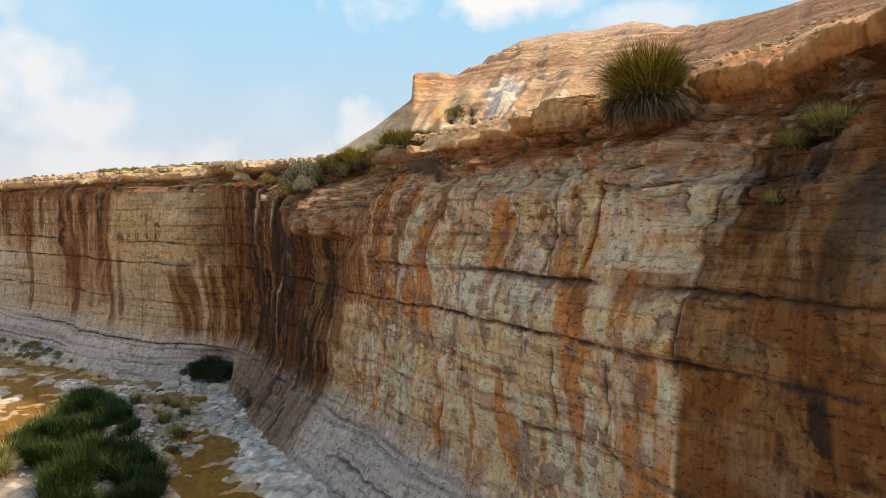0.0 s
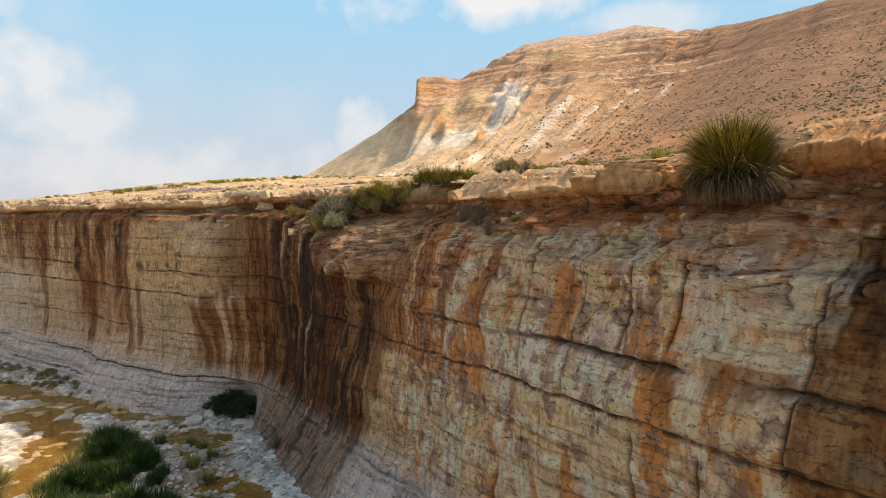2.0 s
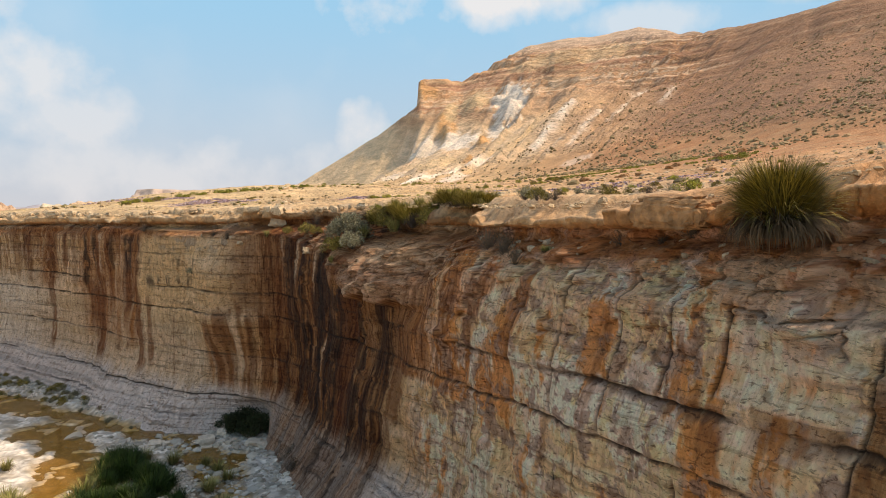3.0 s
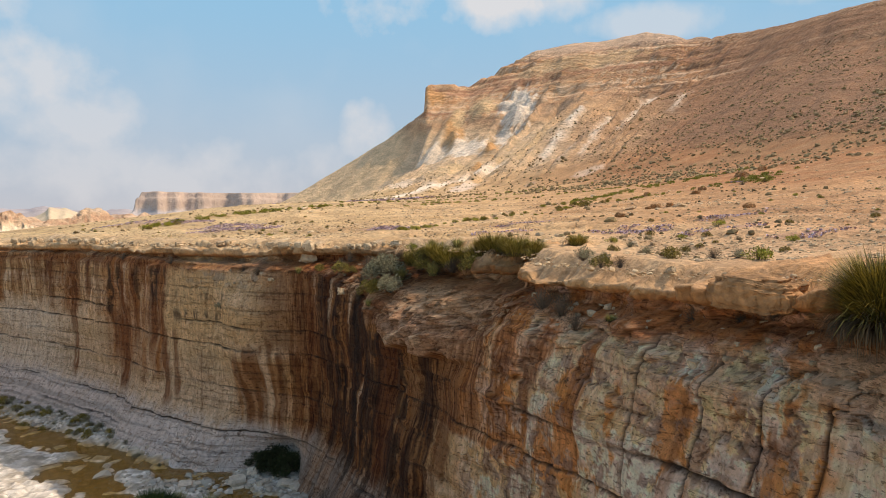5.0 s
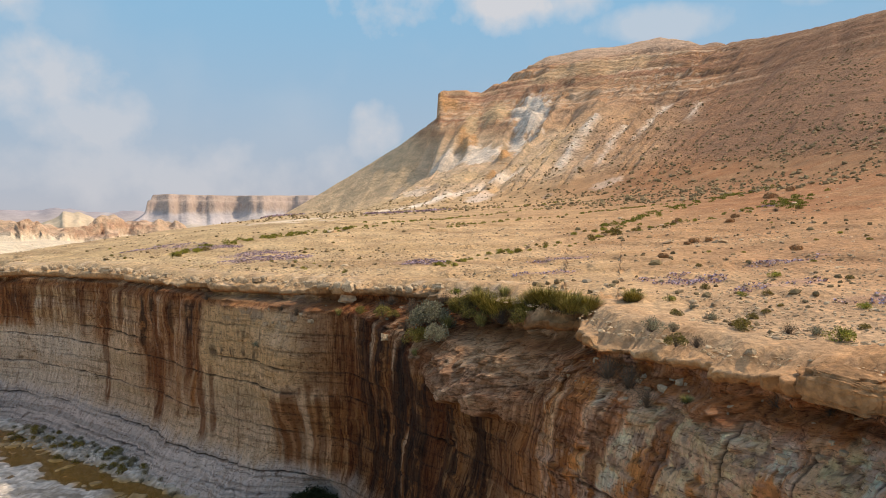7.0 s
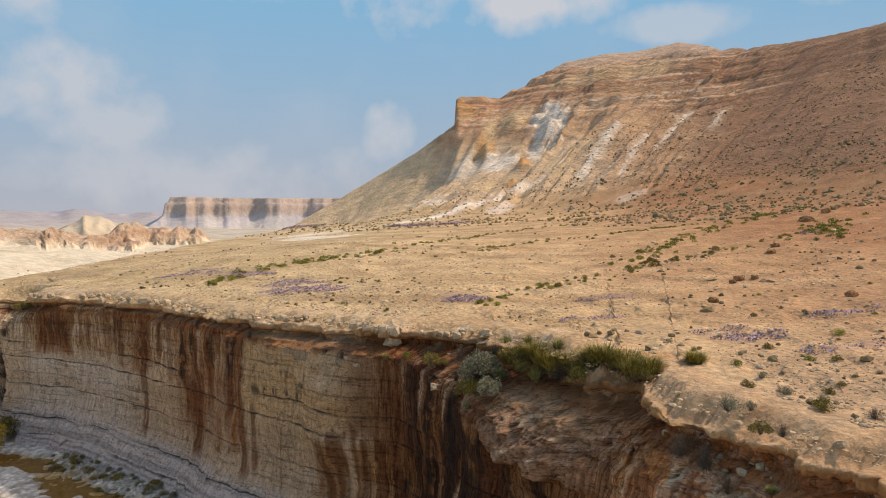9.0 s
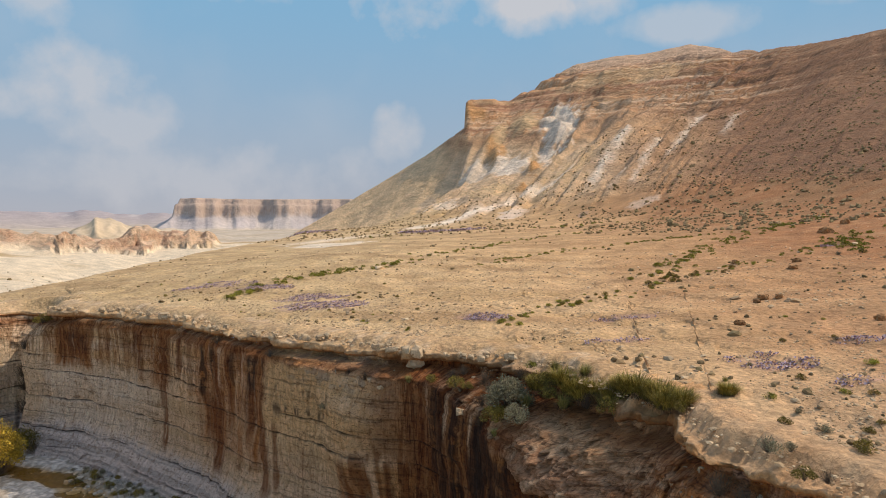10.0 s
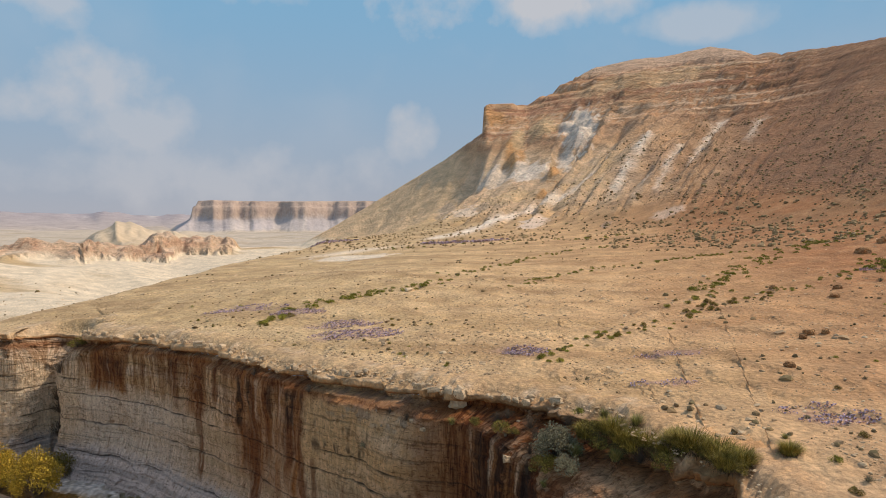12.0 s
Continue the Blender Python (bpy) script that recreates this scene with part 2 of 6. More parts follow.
M_CLIFF = cliff_material("cliff_rock")
M_CAP = rock_material("cap_rock", fine=7.0, coarse=1.2, bump=0.9, contrast=0.42, dist=0.10, pits=3.2, pit_tone=(1.05, 0.85))
M_GROUND = rock_material("desert_ground", fine=5.0, coarse=0.4, bump=0.9, contrast=0.36, dist=0.10, pits=3.4, pit_tone=(1.05, 0.88))
M_HILL = rock_material("hill_rock", fine=1.1, coarse=0.16, bump=1.0, contrast=0.4, dist=1.0, stretch=(1, 1, 2.4))
M_FAR = rock_material("far_rock", fine=0.12, coarse=0.02, bump=0.6, contrast=0.22, dist=4.0)
M_BED = rock_material("stream_bed_rock", fine=4.0, coarse=0.9, bump=0.8, contrast=0.3, dist=0.10, pits=2.2)


def mesh_from(name, verts, quads, mat, tint=None, smooth=True, parent=None):
    me = bpy.data.meshes.new(name)
    verts, quads = np.asarray(verts, float).reshape(-1, 3), np.asarray(quads, np.int32)
    k = quads.shape[1]
    me.vertices.add(len(verts))
    me.vertices.foreach_set("co", verts.ravel())
    me.loops.add(quads.size)
    me.loops.foreach_set("vertex_index", quads.ravel())
    me.polygons.add(len(quads))
    me.polygons.foreach_set("loop_start", np.arange(0, quads.size, k, dtype=np.int32))
    me.polygons.foreach_set("use_smooth", np.full(len(quads), smooth))
    me.update(calc_edges=True)
    if tint is not None:
        at = me.color_attributes.new("tint", "FLOAT_COLOR", "POINT")
        rgba = np.ones((len(verts), 4))
        rgba[:, :3] = np.clip(np.asarray(tint).reshape(-1, 3), 0.004, 0.9)
        at.data.foreach_set("color", rgba.ravel())
    me.materials.append(mat)
    ob = new(name, me)
    if parent:
        ob.parent = parent
    return ob


def grid_quads(rows, cols):
    i = np.arange(rows - 1)[:, None] * cols + np.arange(cols - 1)[None, :]
    return np.stack([i, i + 1, i + cols + 1, i + cols], -1).reshape(-1, 4)


def trimmed(verts, quads, tint):
    used = np.unique(quads)
    back = np.full(len(verts), -1)
    back[used] = np.arange(len(used))
    return verts[used], back[quads], tint[used]


# ---- plan of the cliff: a line from behind the viewer's right round the bay to the far gully ----
CTRL = [(18, -12), (14, -4), (10.5, 2.5), (8.0, 6.0), (5.9, 9.0), (4.2, 11.4), (2.6, 14.0), (1.1, 16.5), (-0.6, 19.8),
        (-2.3, 22.6), (-4.2, 25.0), (-5.9, 27.4), (-7.4, 30.0), (-8.8, 32.6), (-10.8, 34.9), (-13.4, 36.1), (-17.4, 38.3),
        (-21.4, 41.0), (-25.0, 43.8), (-28.5, 46.2), (-32.0, 48.7), (-35.6, 50.8), (-39.3, 52.6), (-43.2, 54.0),
        (-46.2, 55.2), (-48.0, 57.6), (-49.2, 57.4), (-50.2, 54.8), (-54.0, 54.3), (-62, 53), (-78, 48), (-105, 34)]


def catmull(ctrl, n=60):
    p = np.array([ctrl[0]] + list(ctrl) + [ctrl[-1]], float)
    u = np.linspace(0, 1, n, endpoint=False)[:, None]
    out = []
    for i in range(1, len(p) - 2):
        a, b, c, d = p[i - 1], p[i], p[i + 1], p[i + 2]
        out.append(0.5 * (2 * b + (c - a) * u + (2 * a - 5 * b + 4 * c - d) * u ** 2 + (3 * b - a - 3 * c + d) * u ** 3))
    return np.vstack(out + [p[-1:]])


PLAN = catmull(CTRL)
ARC = np.concatenate([[0], np.cumsum(np.hypot(*np.diff(PLAN, axis=0).T))])
FLOOR = -1.5


def resample():
    s, out = 0.0, []
    while s < ARC[-1] - 0.3:
        out.append(s)
        p = (np.interp(s, ARC, PLAN[:, 0]), np.interp(s, ARC, PLAN[:, 1]))
        d = math.hypot(p[0] + 4, p[1] - 1)
        s += 0.4 if s < 21.5 or s > 112 else min(0.12, max(0.036, d * 0.0026))
    return np.array(out)


S = resample()
PX, PY = np.interp(S, ARC, PLAN[:, 0]), np.interp(S, ARC, PLAN[:, 1])
TX, TY = np.gradient(PX, S), np.gradient(PY, S)
for _ in range(12):
    TX[1:-1], TY[1:-1] = (TX[:-2] + TX[2:] + 2 * TX[1:-1]) / 4, (TY[:-2] + TY[2:] + 2 * TY[1:-1]) / 4
_l = np.hypot(TX, TY)
NX, NY = -TY / _l, TX / _l
if NX[np.searchsorted(S, 30)] > 0:
    NX, NY = -NX, -NY           # towards the canyon

# along the line: height of the brow, setback of the brow, setback height, overhang of the cap
KS = [0, 22, 24.5, 27.5, 30, 33, 37, 40.2, 42, 44, 46.5, 49, 51.5, 54, 57, 62, 70, 80, 90, 95, 98, 102, 110, 162]
BROW = np.interp(S, KS, [11.7, 11.7, 11.6, 10.95, 10.7, 10.5, 10.45, 10.4, 10.4, 10.4, 10.4, 10.4, 10.5, 10.6, 10.5, 10.2, 10.2, 10.1, 9.9, 9.6, 8.6, 9.4, 9.8, 9.8])
BACK = np.interp(S, KS, [3.0, 3.0, 2.9, 2.3, 1.5, 1.2, 1.0, 0.9, 2.0, 3.2, 3.6, 3.4, 2.8, 2.0, 1.6, 1.2, 0.5, 0.4, 0.5, 1.0, 2.5, 1.4, 0.5, 0.5])
KNEE = np.interp(S, KS, [8.0, 8.0, 8.2, 8.6, 8.9, 9.0, 8.8, 8.4, 7.8, 7.3, 7.2, 7.5, 8.4, 9.0, 9.2, 9.3, 9.4, 9.4, 9.2, 7.5, 5.0, 7.0, 8.8, 8.8])
KNEE = np.where(S < 41, np.minimum(KNEE, BROW - 0.85 - BACK / 0.92), KNEE)


def flare_at(s, z):
    far = step(56, 64, s) * (1 - step(94, 99, s))
    near = 1 - step(54, 60, s)
    bottom = np.clip((2.3 - z) / 4.0, 0, 1.2)
    notch = 1 - 0.85 * np.exp(-((s - 57.3) / 1.5) ** 2)
    return notch * far * (1.9 * bottom ** 1.8) + notch * near * (1.5 * np.clip((1.6 - z) / 3.2, 0, 1.2) ** 1.6) + 0.4 * bottom ** 2


LEDGES = [-0.5, 0.6, 1.7, 2.95, 4.0, 5.2, 6.45, 7.4, 8.4]
STRENGTH = [0.7, 0.85, 0.35, 0.7, 0.3, 1.0, 0.75, 0.3, 0.4]
# upright joints of the near wall: place, top, bottom
UPRIGHT = [(27.15, 9.0, 4.9), (29.95, 8.9, 6.6), (31.3, 9.2, 6.4), (32.75, 9.3, 5.2), (34.6, 9.4, 5.0), (36.4, 8.6, 5.0), (30.6, 5.2, 3.1), (33.6, 5.0, 2.9), (28.9, 5.2, 3.3), (35.6, 3.0, 0.5)]


def dip(s):
    """The beds sink a little away from the near wall."""
    return np.interp(s, [22, 27, 33, 44, 60, 84], [0.22, 0.16, 0.0, -0.32, -0.28, -0.36])


def uprights(s, z):
    out = np.zeros_like(s)
    wob = 0.10 * fbm(s * 0.4, z * 1.1, 4, 90, 0.6)
    for c, top, bot in UPRIGHT:
        out = np.maximum(out, np.exp(-((s - c + wob) / 0.035) ** 2) * step(top, top - 0.5, z) * step(bot, bot + 0.3, z))
    return out


def cliff_offset(s, z, brow, back, knee):
    """How far the face stands out from the plan line, and the crack mask."""
    wob = 0.16 * fbm(s * 0.18, z * 0.05, 3, 5) + 0.02 * vn(s * 1.3, 3.1, 6)
    zz = z - dip(s) + wob + 0.018 * vn(s * 4.0, z * 1.0, 7)
    d = 0.45 * fbm(s * 0.22, z * 0.10, 3, 11) + 0.20 * fbm(s * 0.9, z * 0.6, 4, 12)
    far = step(55, 60, s)
    d += (0.05 + 0.16 * far) * fbm(s * 0.85 + 0.5 * np.sin(z * 0.5 + s * 0.2), z * 0.12, 3, 13) + 0.05 * fbm(s * 2.6, z * 0.5, 3, 14)
    d += flare_at(s, z)
    # the near wall leans back above its main bedding joint; a buttress beside the bay stands out
    d -= 0.95 * step(5.4, 7.7, z) * step(24.5, 26.5, s) * (1 - step(32.5, 36, s)) + 0.55 * step(6.5, 9.2, z) * step(32.5, 36, s) * (1 - step(41, 43.5, s))
    d -= 0.7 * np.exp(-((s - 42.6) / 1.3) ** 2) * step(5.8, 7.4, z)
    d += 0.75 * np.exp(-((s - 59.4) / 2.0) ** 2) * step(1.5, 5.0, z) * step(9.6, 7.2, z)
    # courses stand a little in or out, and break into blocks
    crack = np.zeros_like(d)
    for k, (h, st) in enumerate(zip(LEDGES, STRENGTH)):
        here = np.clip(0.45 + 1.6 * fbm(s * 0.45, k * 7.7, 4, 30 + k), 0, 1) * st
        if k == 5:
            here = np.maximum(here, (0.95 * step(25, 27, s) * (1 - step(42, 46, s)) + 0.8 * step(58, 61, s)) * np.clip(0.75 + 1.1 * fbm(s * 1.3, 4.4 + 0 * s, 4, 39), 0.15, 1))
        if k == 6:
            here = np.maximum(here, 0.9 * step(29.2, 29.8, s) * (1 - step(33.2, 34, s)))
        if k == 1:
            here = np.maximum(here, 0.85 * step(59, 61, s) * (1 - step(76, 82, s)))
        width = 0.03 + 0.04 * np.clip(fbm(s * 1.6, k * 3.3 + 0 * s, 3, 50 + k) + 0.3, 0, 1)
        crack = np.maximum(crack, here * np.exp(-((zz - h) / width) ** 2))
        d += 0.06 * st * np.tanh((zz - h) / 0.05) * vn(s * 0.13, k * 5.0, 70 + k)
    layer = np.floor(zz / 1.05)
    j = s / 1.7 + lattice(layer, layer * 0, layer * 0, 3) * 0.5 + 0.15 * vn(s * 2, z * 1.5, 8)
    jf = np.abs(j - np.floor(j) - 0.5)
    joint = np.exp(-((0.5 - jf) / 0.012) ** 2) * (lattice(np.floor(j + 0.5), layer, layer * 0, 4) > 0.1)
    d += 0.05 * lattice(np.floor(j), layer, layer * 0, 9) * (1 - far * 0.5)
    crack = np.maximum(crack, 0.25 * joint * (1 - 0.6 * far))
    # flaking scabs
    f1, f2, idn = cells(s * 1.1 + 0.5 * vn(s * 2, z * 2, 2), z * 1.4 + 0.4 * vn(s * 2.2, z * 2.3, 4), 21)
    scab = step(0.02, 0.16, f2 - f1)
    d += (0.10 * idn * scab) * step(-0.1, 0.4, fbm(s * 0.3, z * 0.3, 3, 22))
    d -= 0.14 * crack
    seam = uprights(s, z)
    d -= 0.11 * seam
    crack = np.maximum(crack, 0.75 * seam)
    # rounded blocks of the near wall's upper beds
    b1, b2, bid = cells(s * 0.85 + 0.25 * vn(s * 2, z * 2, 91), z * 1.15 + 0.25 * vn(s * 2.3, z * 2, 92), 93)
    lump = step(30, 30.6, s) * (1 - step(40, 43, s)) * step(6.6, 7.4, z)
    d += lump * (0.12 * bid - 0.15 * np.clip(b1 - 0.25, 0, 0.5) ** 2 - 0.07 * (1 - step(0.0, 0.09, b2 - b1)))
    crack = np.maximum(crack, 0.45 * lump * (1 - step(0.0, 0.035, b2 - b1)))
    # above the knee the slope lies back towards the brow, in rough ledges
    up = np.clip((z - knee) / np.maximum(brow - 0.75 - knee, 0.2), 0, 1)
    rough = fbm(s * 0.8, z * 1.2, 4, 41)
    shelf = up + 0.16 * (np.round(up * 4 + 0.6 * vn(s * 0.7, 1.7, 44)) / 4 - up) * 2
    d -= back * np.clip(shelf, 0, 1.1) ** np.where(s < 41, 1.15, 2.0) * (1 + 0.12 * rough)
    g1, g2, gid = cells(s * 0.95 + 0.4 * vn(s * 2, z * 3, 47), z * 2.1 + 0.3 * vn(s * 2, z * 3, 48), 49)
    d += step(0.02, 0.3, up) * np.clip(back, 0.3, 1.6) * (0.18 * fbm(s * 1.4, z * 1.6, 5, 42, 0.6) + 0.17 * gid * step(0.02, 0.12, g2 - g1) - 0.06 * (1 - step(0.0, 0.1, g2 - g1)))
    # the thick slab that hangs over the bay, and the hollow under it
    lip = np.exp(-((s - 45.6) / 3.0) ** 4)
    hem = z + 0.45 * fbm(s * 1.1, 2 + 0 * s, 4, 45)
    d += lip * (0.08 * step(7.0, 7.25, hem) * (1 - step(7.4, 8.8, z)) - 0.75 * step(2.0, 5.5, z) * (1 - step(6.9, 7.2, hem)))
    k1, k2, kid = cells(s * 2.6 + 0.4 * vn(s * 3, z * 3, 95), z * 3.0 + 0.4 * vn(s * 3, z * 3, 96), 97)
    d += lip * step(7.0, 7.3, hem) * (0.18 * fbm(s * 2.2, z * 2.6, 4, 43) + 0.06 * kid - 0.10 * (1 - step(0.0, 0.18, k2 - k1)))
    d -= 0.9 * np.exp(-((s - 57.3) / 1.3) ** 2) * step(0.5, -0.3, z)
    # an undercut band below the cap
    d -= 0.45 * step(brow - 1.15, brow - 0.85, z + 0.12 * vn(s * 1.7, 4.4, 38)) * (0.3 + 0.7 * step(-0.2, 0.3, vn(s * 0.5, 8.8, 46)))
    # the squared block stands a little proud, in soft courses
    blk = step(27.4, 27.55, s) * step(29.4, 29.25, s) * step(6.45, 6.6, z) * step(8.8, 8.65, z)
    d += blk * (0.10 + 0.03 * np.sin(z * 9.5 + 0.6 * s))
    return d, crack


# streaks: place along the line, half width, top, bottom, strength
BLACK = [(24.65, 0.30, 8.6, 6.2, 0.75), (24.75, 0.28, 5.4, 2.0, 0.98), (25.8, 0.42, 9.1, 8.0, 0.85), (24.2, 0.3, 8.6, 6.8, 0.8), (26.75, 0.07, 9.0, 7.7, 0.8),
         (44.6, 0.30, 6.6, -1, 0.6), (46.8, 0.40, 6.9, -1, 0.85), (49.2, 0.55, 7.2, -1, 0.8), (51.0, 0.40, 8.8, 0, 0.85), (52.7, 0.35, 9.5, 3, 0.8), (54.4, 0.35, 9.6, 4.5, 0.7),
         (73.9, 0.28, 9.5, 5.0, 0.9), (72.9, 0.2, 9.5, 6.4, 0.85), (70.4, 0.22, 9.4, 6.0, 0.75), (68.3, 0.4, 9.5, 6.8, 0.9), (67.2, 0.22, 9.5, 7.4, 0.8), (90.2, 1.5, 8.2, 7.0, 0.6), (76.6, 0.14, 9.3, 7.5, 0.6), (98.4, 1.2, 8.5, -1.5, 0.8)]
RUST = [(43.3, 0.7, 8.5, 2.5, 0.8), (48.0, 0.7, 7.0, -1, 0.7), (55.4, 0.4, 8, -1, 0.7), (56.4, 0.35, 5.2, -1, 0.9), (57.4, 0.35, 5.0, -1, 0.85), (58.9, 0.6, 5.2, -1.6, 0.75), (60.0, 0.35, 4.8, -1.6, 0.8), (57.9, 0.2, 5.6, -1.6, 0.7),
        (73.6, 0.6, 6.0, 3.0, 0.8), (72.6, 0.75, 8.8, 0.0, 0.95), (70.9, 0.35, 9, 4, 0.7), (68.3, 0.55, 8.2, 3.5, 0.85), (66.9, 0.35, 7.5, 0.6, 0.9), (65.9, 0.2, 5.5, 0.8, 0.8), (63.4, 0.12, 4.5, 0.6, 0.6), (79.4, 0.42, 9, 0.6, 0.9),
        (82.2, 0.5, 8.8, 5.6, 0.7), (77.2, 0.4, 9.2, 5.8, 0.7), (90.2, 2.0, 8.4, 5.6, 0.9), (86.4, 0.5, 8.6, 5.4, 0.5), (75.3, 0.25, 9.2, 4.6, 0.6),
        (29.8, 0.30, 6.4, 5.5, 0.95), (27.95, 0.32, 5.0, 3.7, 0.85), (29.0, 0.25, 5.0, 3.6, 0.45), (33.2, 0.16, 8.0, 5.3, 0.7), (34.9, 0.2, 5.2, 3.8, 0.6), (38.7, 0.5, 8.6, 5.3, 0.75), (40.0, 0.4, 8.8, 4.9, 0.8), (36.6, 0.3, 8.8, 6.2, 0.6), (41.5, 0.5, 8.6, 4.9, 0.8), (31.0, 0.14, 8.0, 7.0, 0.8)]
CHALK = [(27.0, 0.24, 8.7, 7.2, 0.85), (27.4, 0.2, 5.1, 3.4, 0.95), (28.55, 0.2, 5.1, 3.2, 0.7), (29.15, 0.22, 6.4, 5.5, 0.8), (51.6, 0.11, 9.2, 6.2, 0.85), (53.4, 0.16, 9.3, 6.9, 0.8), (55.0, 0.10, 9.2, 7.2, 0.5), (50.2, 0.05, 4.6, 1.6, 0.8),
         (58.3, 0.26, 4.8, 0.5, 0.85), (37.6, 0.3, 8.0, 6.4, 0.7), (71.8, 0.2, 9.2, 6.2, 0.8), (69.4, 0.25, 9.2, 6.4, 0.6), (36.0, 0.35, 4.9, 3.4, 0.6), (24.0, 0.25, 8.6, 6.6, 0.6), (25.3, 0.12, 8.0, 7.2, 0.5)]


def streaks(table, s, z, seed, drift):
    out = np.zeros_like(s)
    wav = 0.35 * fbm(s * 0.5, z * 0.35, 3, seed) + drift
    edge = fbm(s * 4.5, z * 0.5, 3, seed + 1)
    frayed = 0.9 * fbm(s * 2.2, z * 0.2, 2, seed + 2)
    cols = s[0]
    for c, w, top, bot, k in table:
        a, b = np.searchsorted(cols, c - 2 * w - 2.2), np.searchsorted(cols, c + 2 * w + 2.2)
        q = (slice(None), slice(a, b))
        x = (s[q] - c + wav[q] * min(1.0, 0.3 + w)) / w
        body = step(1.1, 0.6, np.abs(x) + 0.7 * edge[q])
        tall = step(top + 0.25, top - 0.35, z[q] + 0.3 * edge[q]) * step(bot - 0.5, bot + 0.9, z[q] + frayed[q])
        out[q] = np.maximum(out[q], body * tall * k)
    return out


OCHRE, BROWN, DARK, GREY, WHITE = (0.56, 0.27, 0.075), (0.25, 0.105, 0.038), (0.035, 0.024, 0.019), (0.66, 0.63, 0.61), (0.82, 0.73, 0.61)


def cliff_tint(s, z, brow, knee, crack):
    """Colour of the face, and how much the drip stains show on it."""
    run, fine = fbm(s * 1.5, z * 0.16, 4, 101), fbm(s * 5.0, z * 0.5, 3, 102)
    blot, rag = fbm(s * 0.6, z * 0.6, 5, 103), fbm(s * 2.2, z * 1.7, 5, 104, 0.62)
    zz = z - dip(s) + 0.16 * fbm(s * 0.18, z * 0.05, 3, 5)
    far = step(58, 62, s) * (1 - step(130, 140, s))
    near = step(27.0, 27.2, s) * (1 - step(40.5, 43, s))
    c = np.zeros(s.shape + (3,)) + np.array((0.72, 0.575, 0.395))
    # bed by bed
    band = vn(zz * 1.15, 0.5 + s * 0.03, 105) + 0.5 * vn(zz * 3.1, 2.5 + s * 0.05, 100)
    c = blend(c, WHITE, 0.75 * step(-0.05, 0.35, 0.6 * band + 0.7 * blot + 0.3 * rag))
    c = blend(c, (0.70, 0.52, 0.29), 0.55 * step(0.12, 0.4, -0.7 * band + 0.5 * blot))
    # pinkish lime skins, yellow stone and ochre fields of the near wall
    c = blend(c, (0.80, 0.655, 0.42), near * 0.6 * step(29.8, 30.4, s + 0.5 * blot) * (1 - step(33.5, 34.5, s + 0.6 * blot)) * step(4.9, 5.3, zz))
    c = blend(c, (0.83, 0.73, 0.665), near * 0.9 * step(0.02, 0.08, fbm(s * 0.9, z * 0.5, 6, 119, 0.6) - 0.1 * step(7, 9, z)))
    hot = fbm(s * 1.2 + 4, z * 0.42, 6, 120, 0.6) + 0.20 * step(33, 40, s) * step(4.6, 5.0, zz) + 0.05 * step(34, 40, s) + 0.10 * step(6.6, 8.0, z) * step(31, 34, s)
    c = blend(c, (0.55, 0.255, 0.07), near * 0.9 * step(0.18, 0.23, hot))
    c = blend(c, (0.62, 0.40, 0.20), near * 0.6 * step(0.10, 0.2, hot) * step(0.26, 0.2, hot))
    c = blend(c, (0.27, 0.20, 0.175), near * 0.75 * step(0.27, 0.31, fbm(s * 1.9 + 7, z * 1.5, 6, 112, 0.6)))
    c = blend(c, (0.44, 0.37, 0.32), near * 0.6 * step(0.20, 0.24, fbm(s * 2.8 + 2, z * 3.4, 5, 113, 0.6)))
    c = blend(c, (0.60, 0.37, 0.245), near * 0.5 * step(6.4, 7.6, z + 0.5 * blot) * step(30, 33, s) * step(-0.1, 0.15, rag + blot))
    # the warm side walls of the bay and the wall nearest to the viewer
    warm = 0.95 * step(39.0, 42.0, s + 0.7 * run) * (1 - step(56.0, 58.0, s)) * np.maximum(step(4.7, 4.95, zz + 0.2 * run), step(43, 46, s + 0.6 * run))
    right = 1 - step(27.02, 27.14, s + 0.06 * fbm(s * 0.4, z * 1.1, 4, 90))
    c = blend(c, OCHRE, warm * (0.70 + 0.4 * np.clip(blot + 0.6 * rag, -0.6, 0.6)))
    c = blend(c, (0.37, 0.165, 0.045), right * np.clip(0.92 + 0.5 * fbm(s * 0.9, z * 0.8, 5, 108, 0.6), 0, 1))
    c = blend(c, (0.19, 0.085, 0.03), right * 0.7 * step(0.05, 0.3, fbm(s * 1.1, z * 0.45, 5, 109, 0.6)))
    c = blend(c, (0.56, 0.34, 0.15), right * 0.7 * step(0.19, 0.25, fbm(s * 1.4, z * 1.1, 5, 118, 0.6)))
    c = blend(c, (0.33, 0.29, 0.20), right * 0.6 * step(5.2, 5.5, zz) * step(6.0, 5.7, zz) * step(-0.1, 0.2, blot))
    c = blend(c, BROWN, warm * step(0.05, 0.25, run + 0.4 * fine) * 0.7)
    # the back of the bay is stained dark
    bay = step(43.4, 45.0, s + 0.5 * run) * (1 - step(54.4, 57.0, s + 0.5 * run))
    c = blend(c, (0.16, 0.072, 0.028), bay * (0.72 + 0.35 * np.clip(run + fine, -1, 1)))
    c = blend(c, (0.30, 0.14, 0.045), bay * 0.65 * step(0.12, 0.22, fbm(s * 2.1 + 1, z * 0.12, 4, 114)))
    c = blend(c, DARK, bay * step(0.0, 0.3, run * 1.2 + 0.5 * fine) * 0.65 * step(7.9, 7.2, z - 3 * step(49, 52, s)))
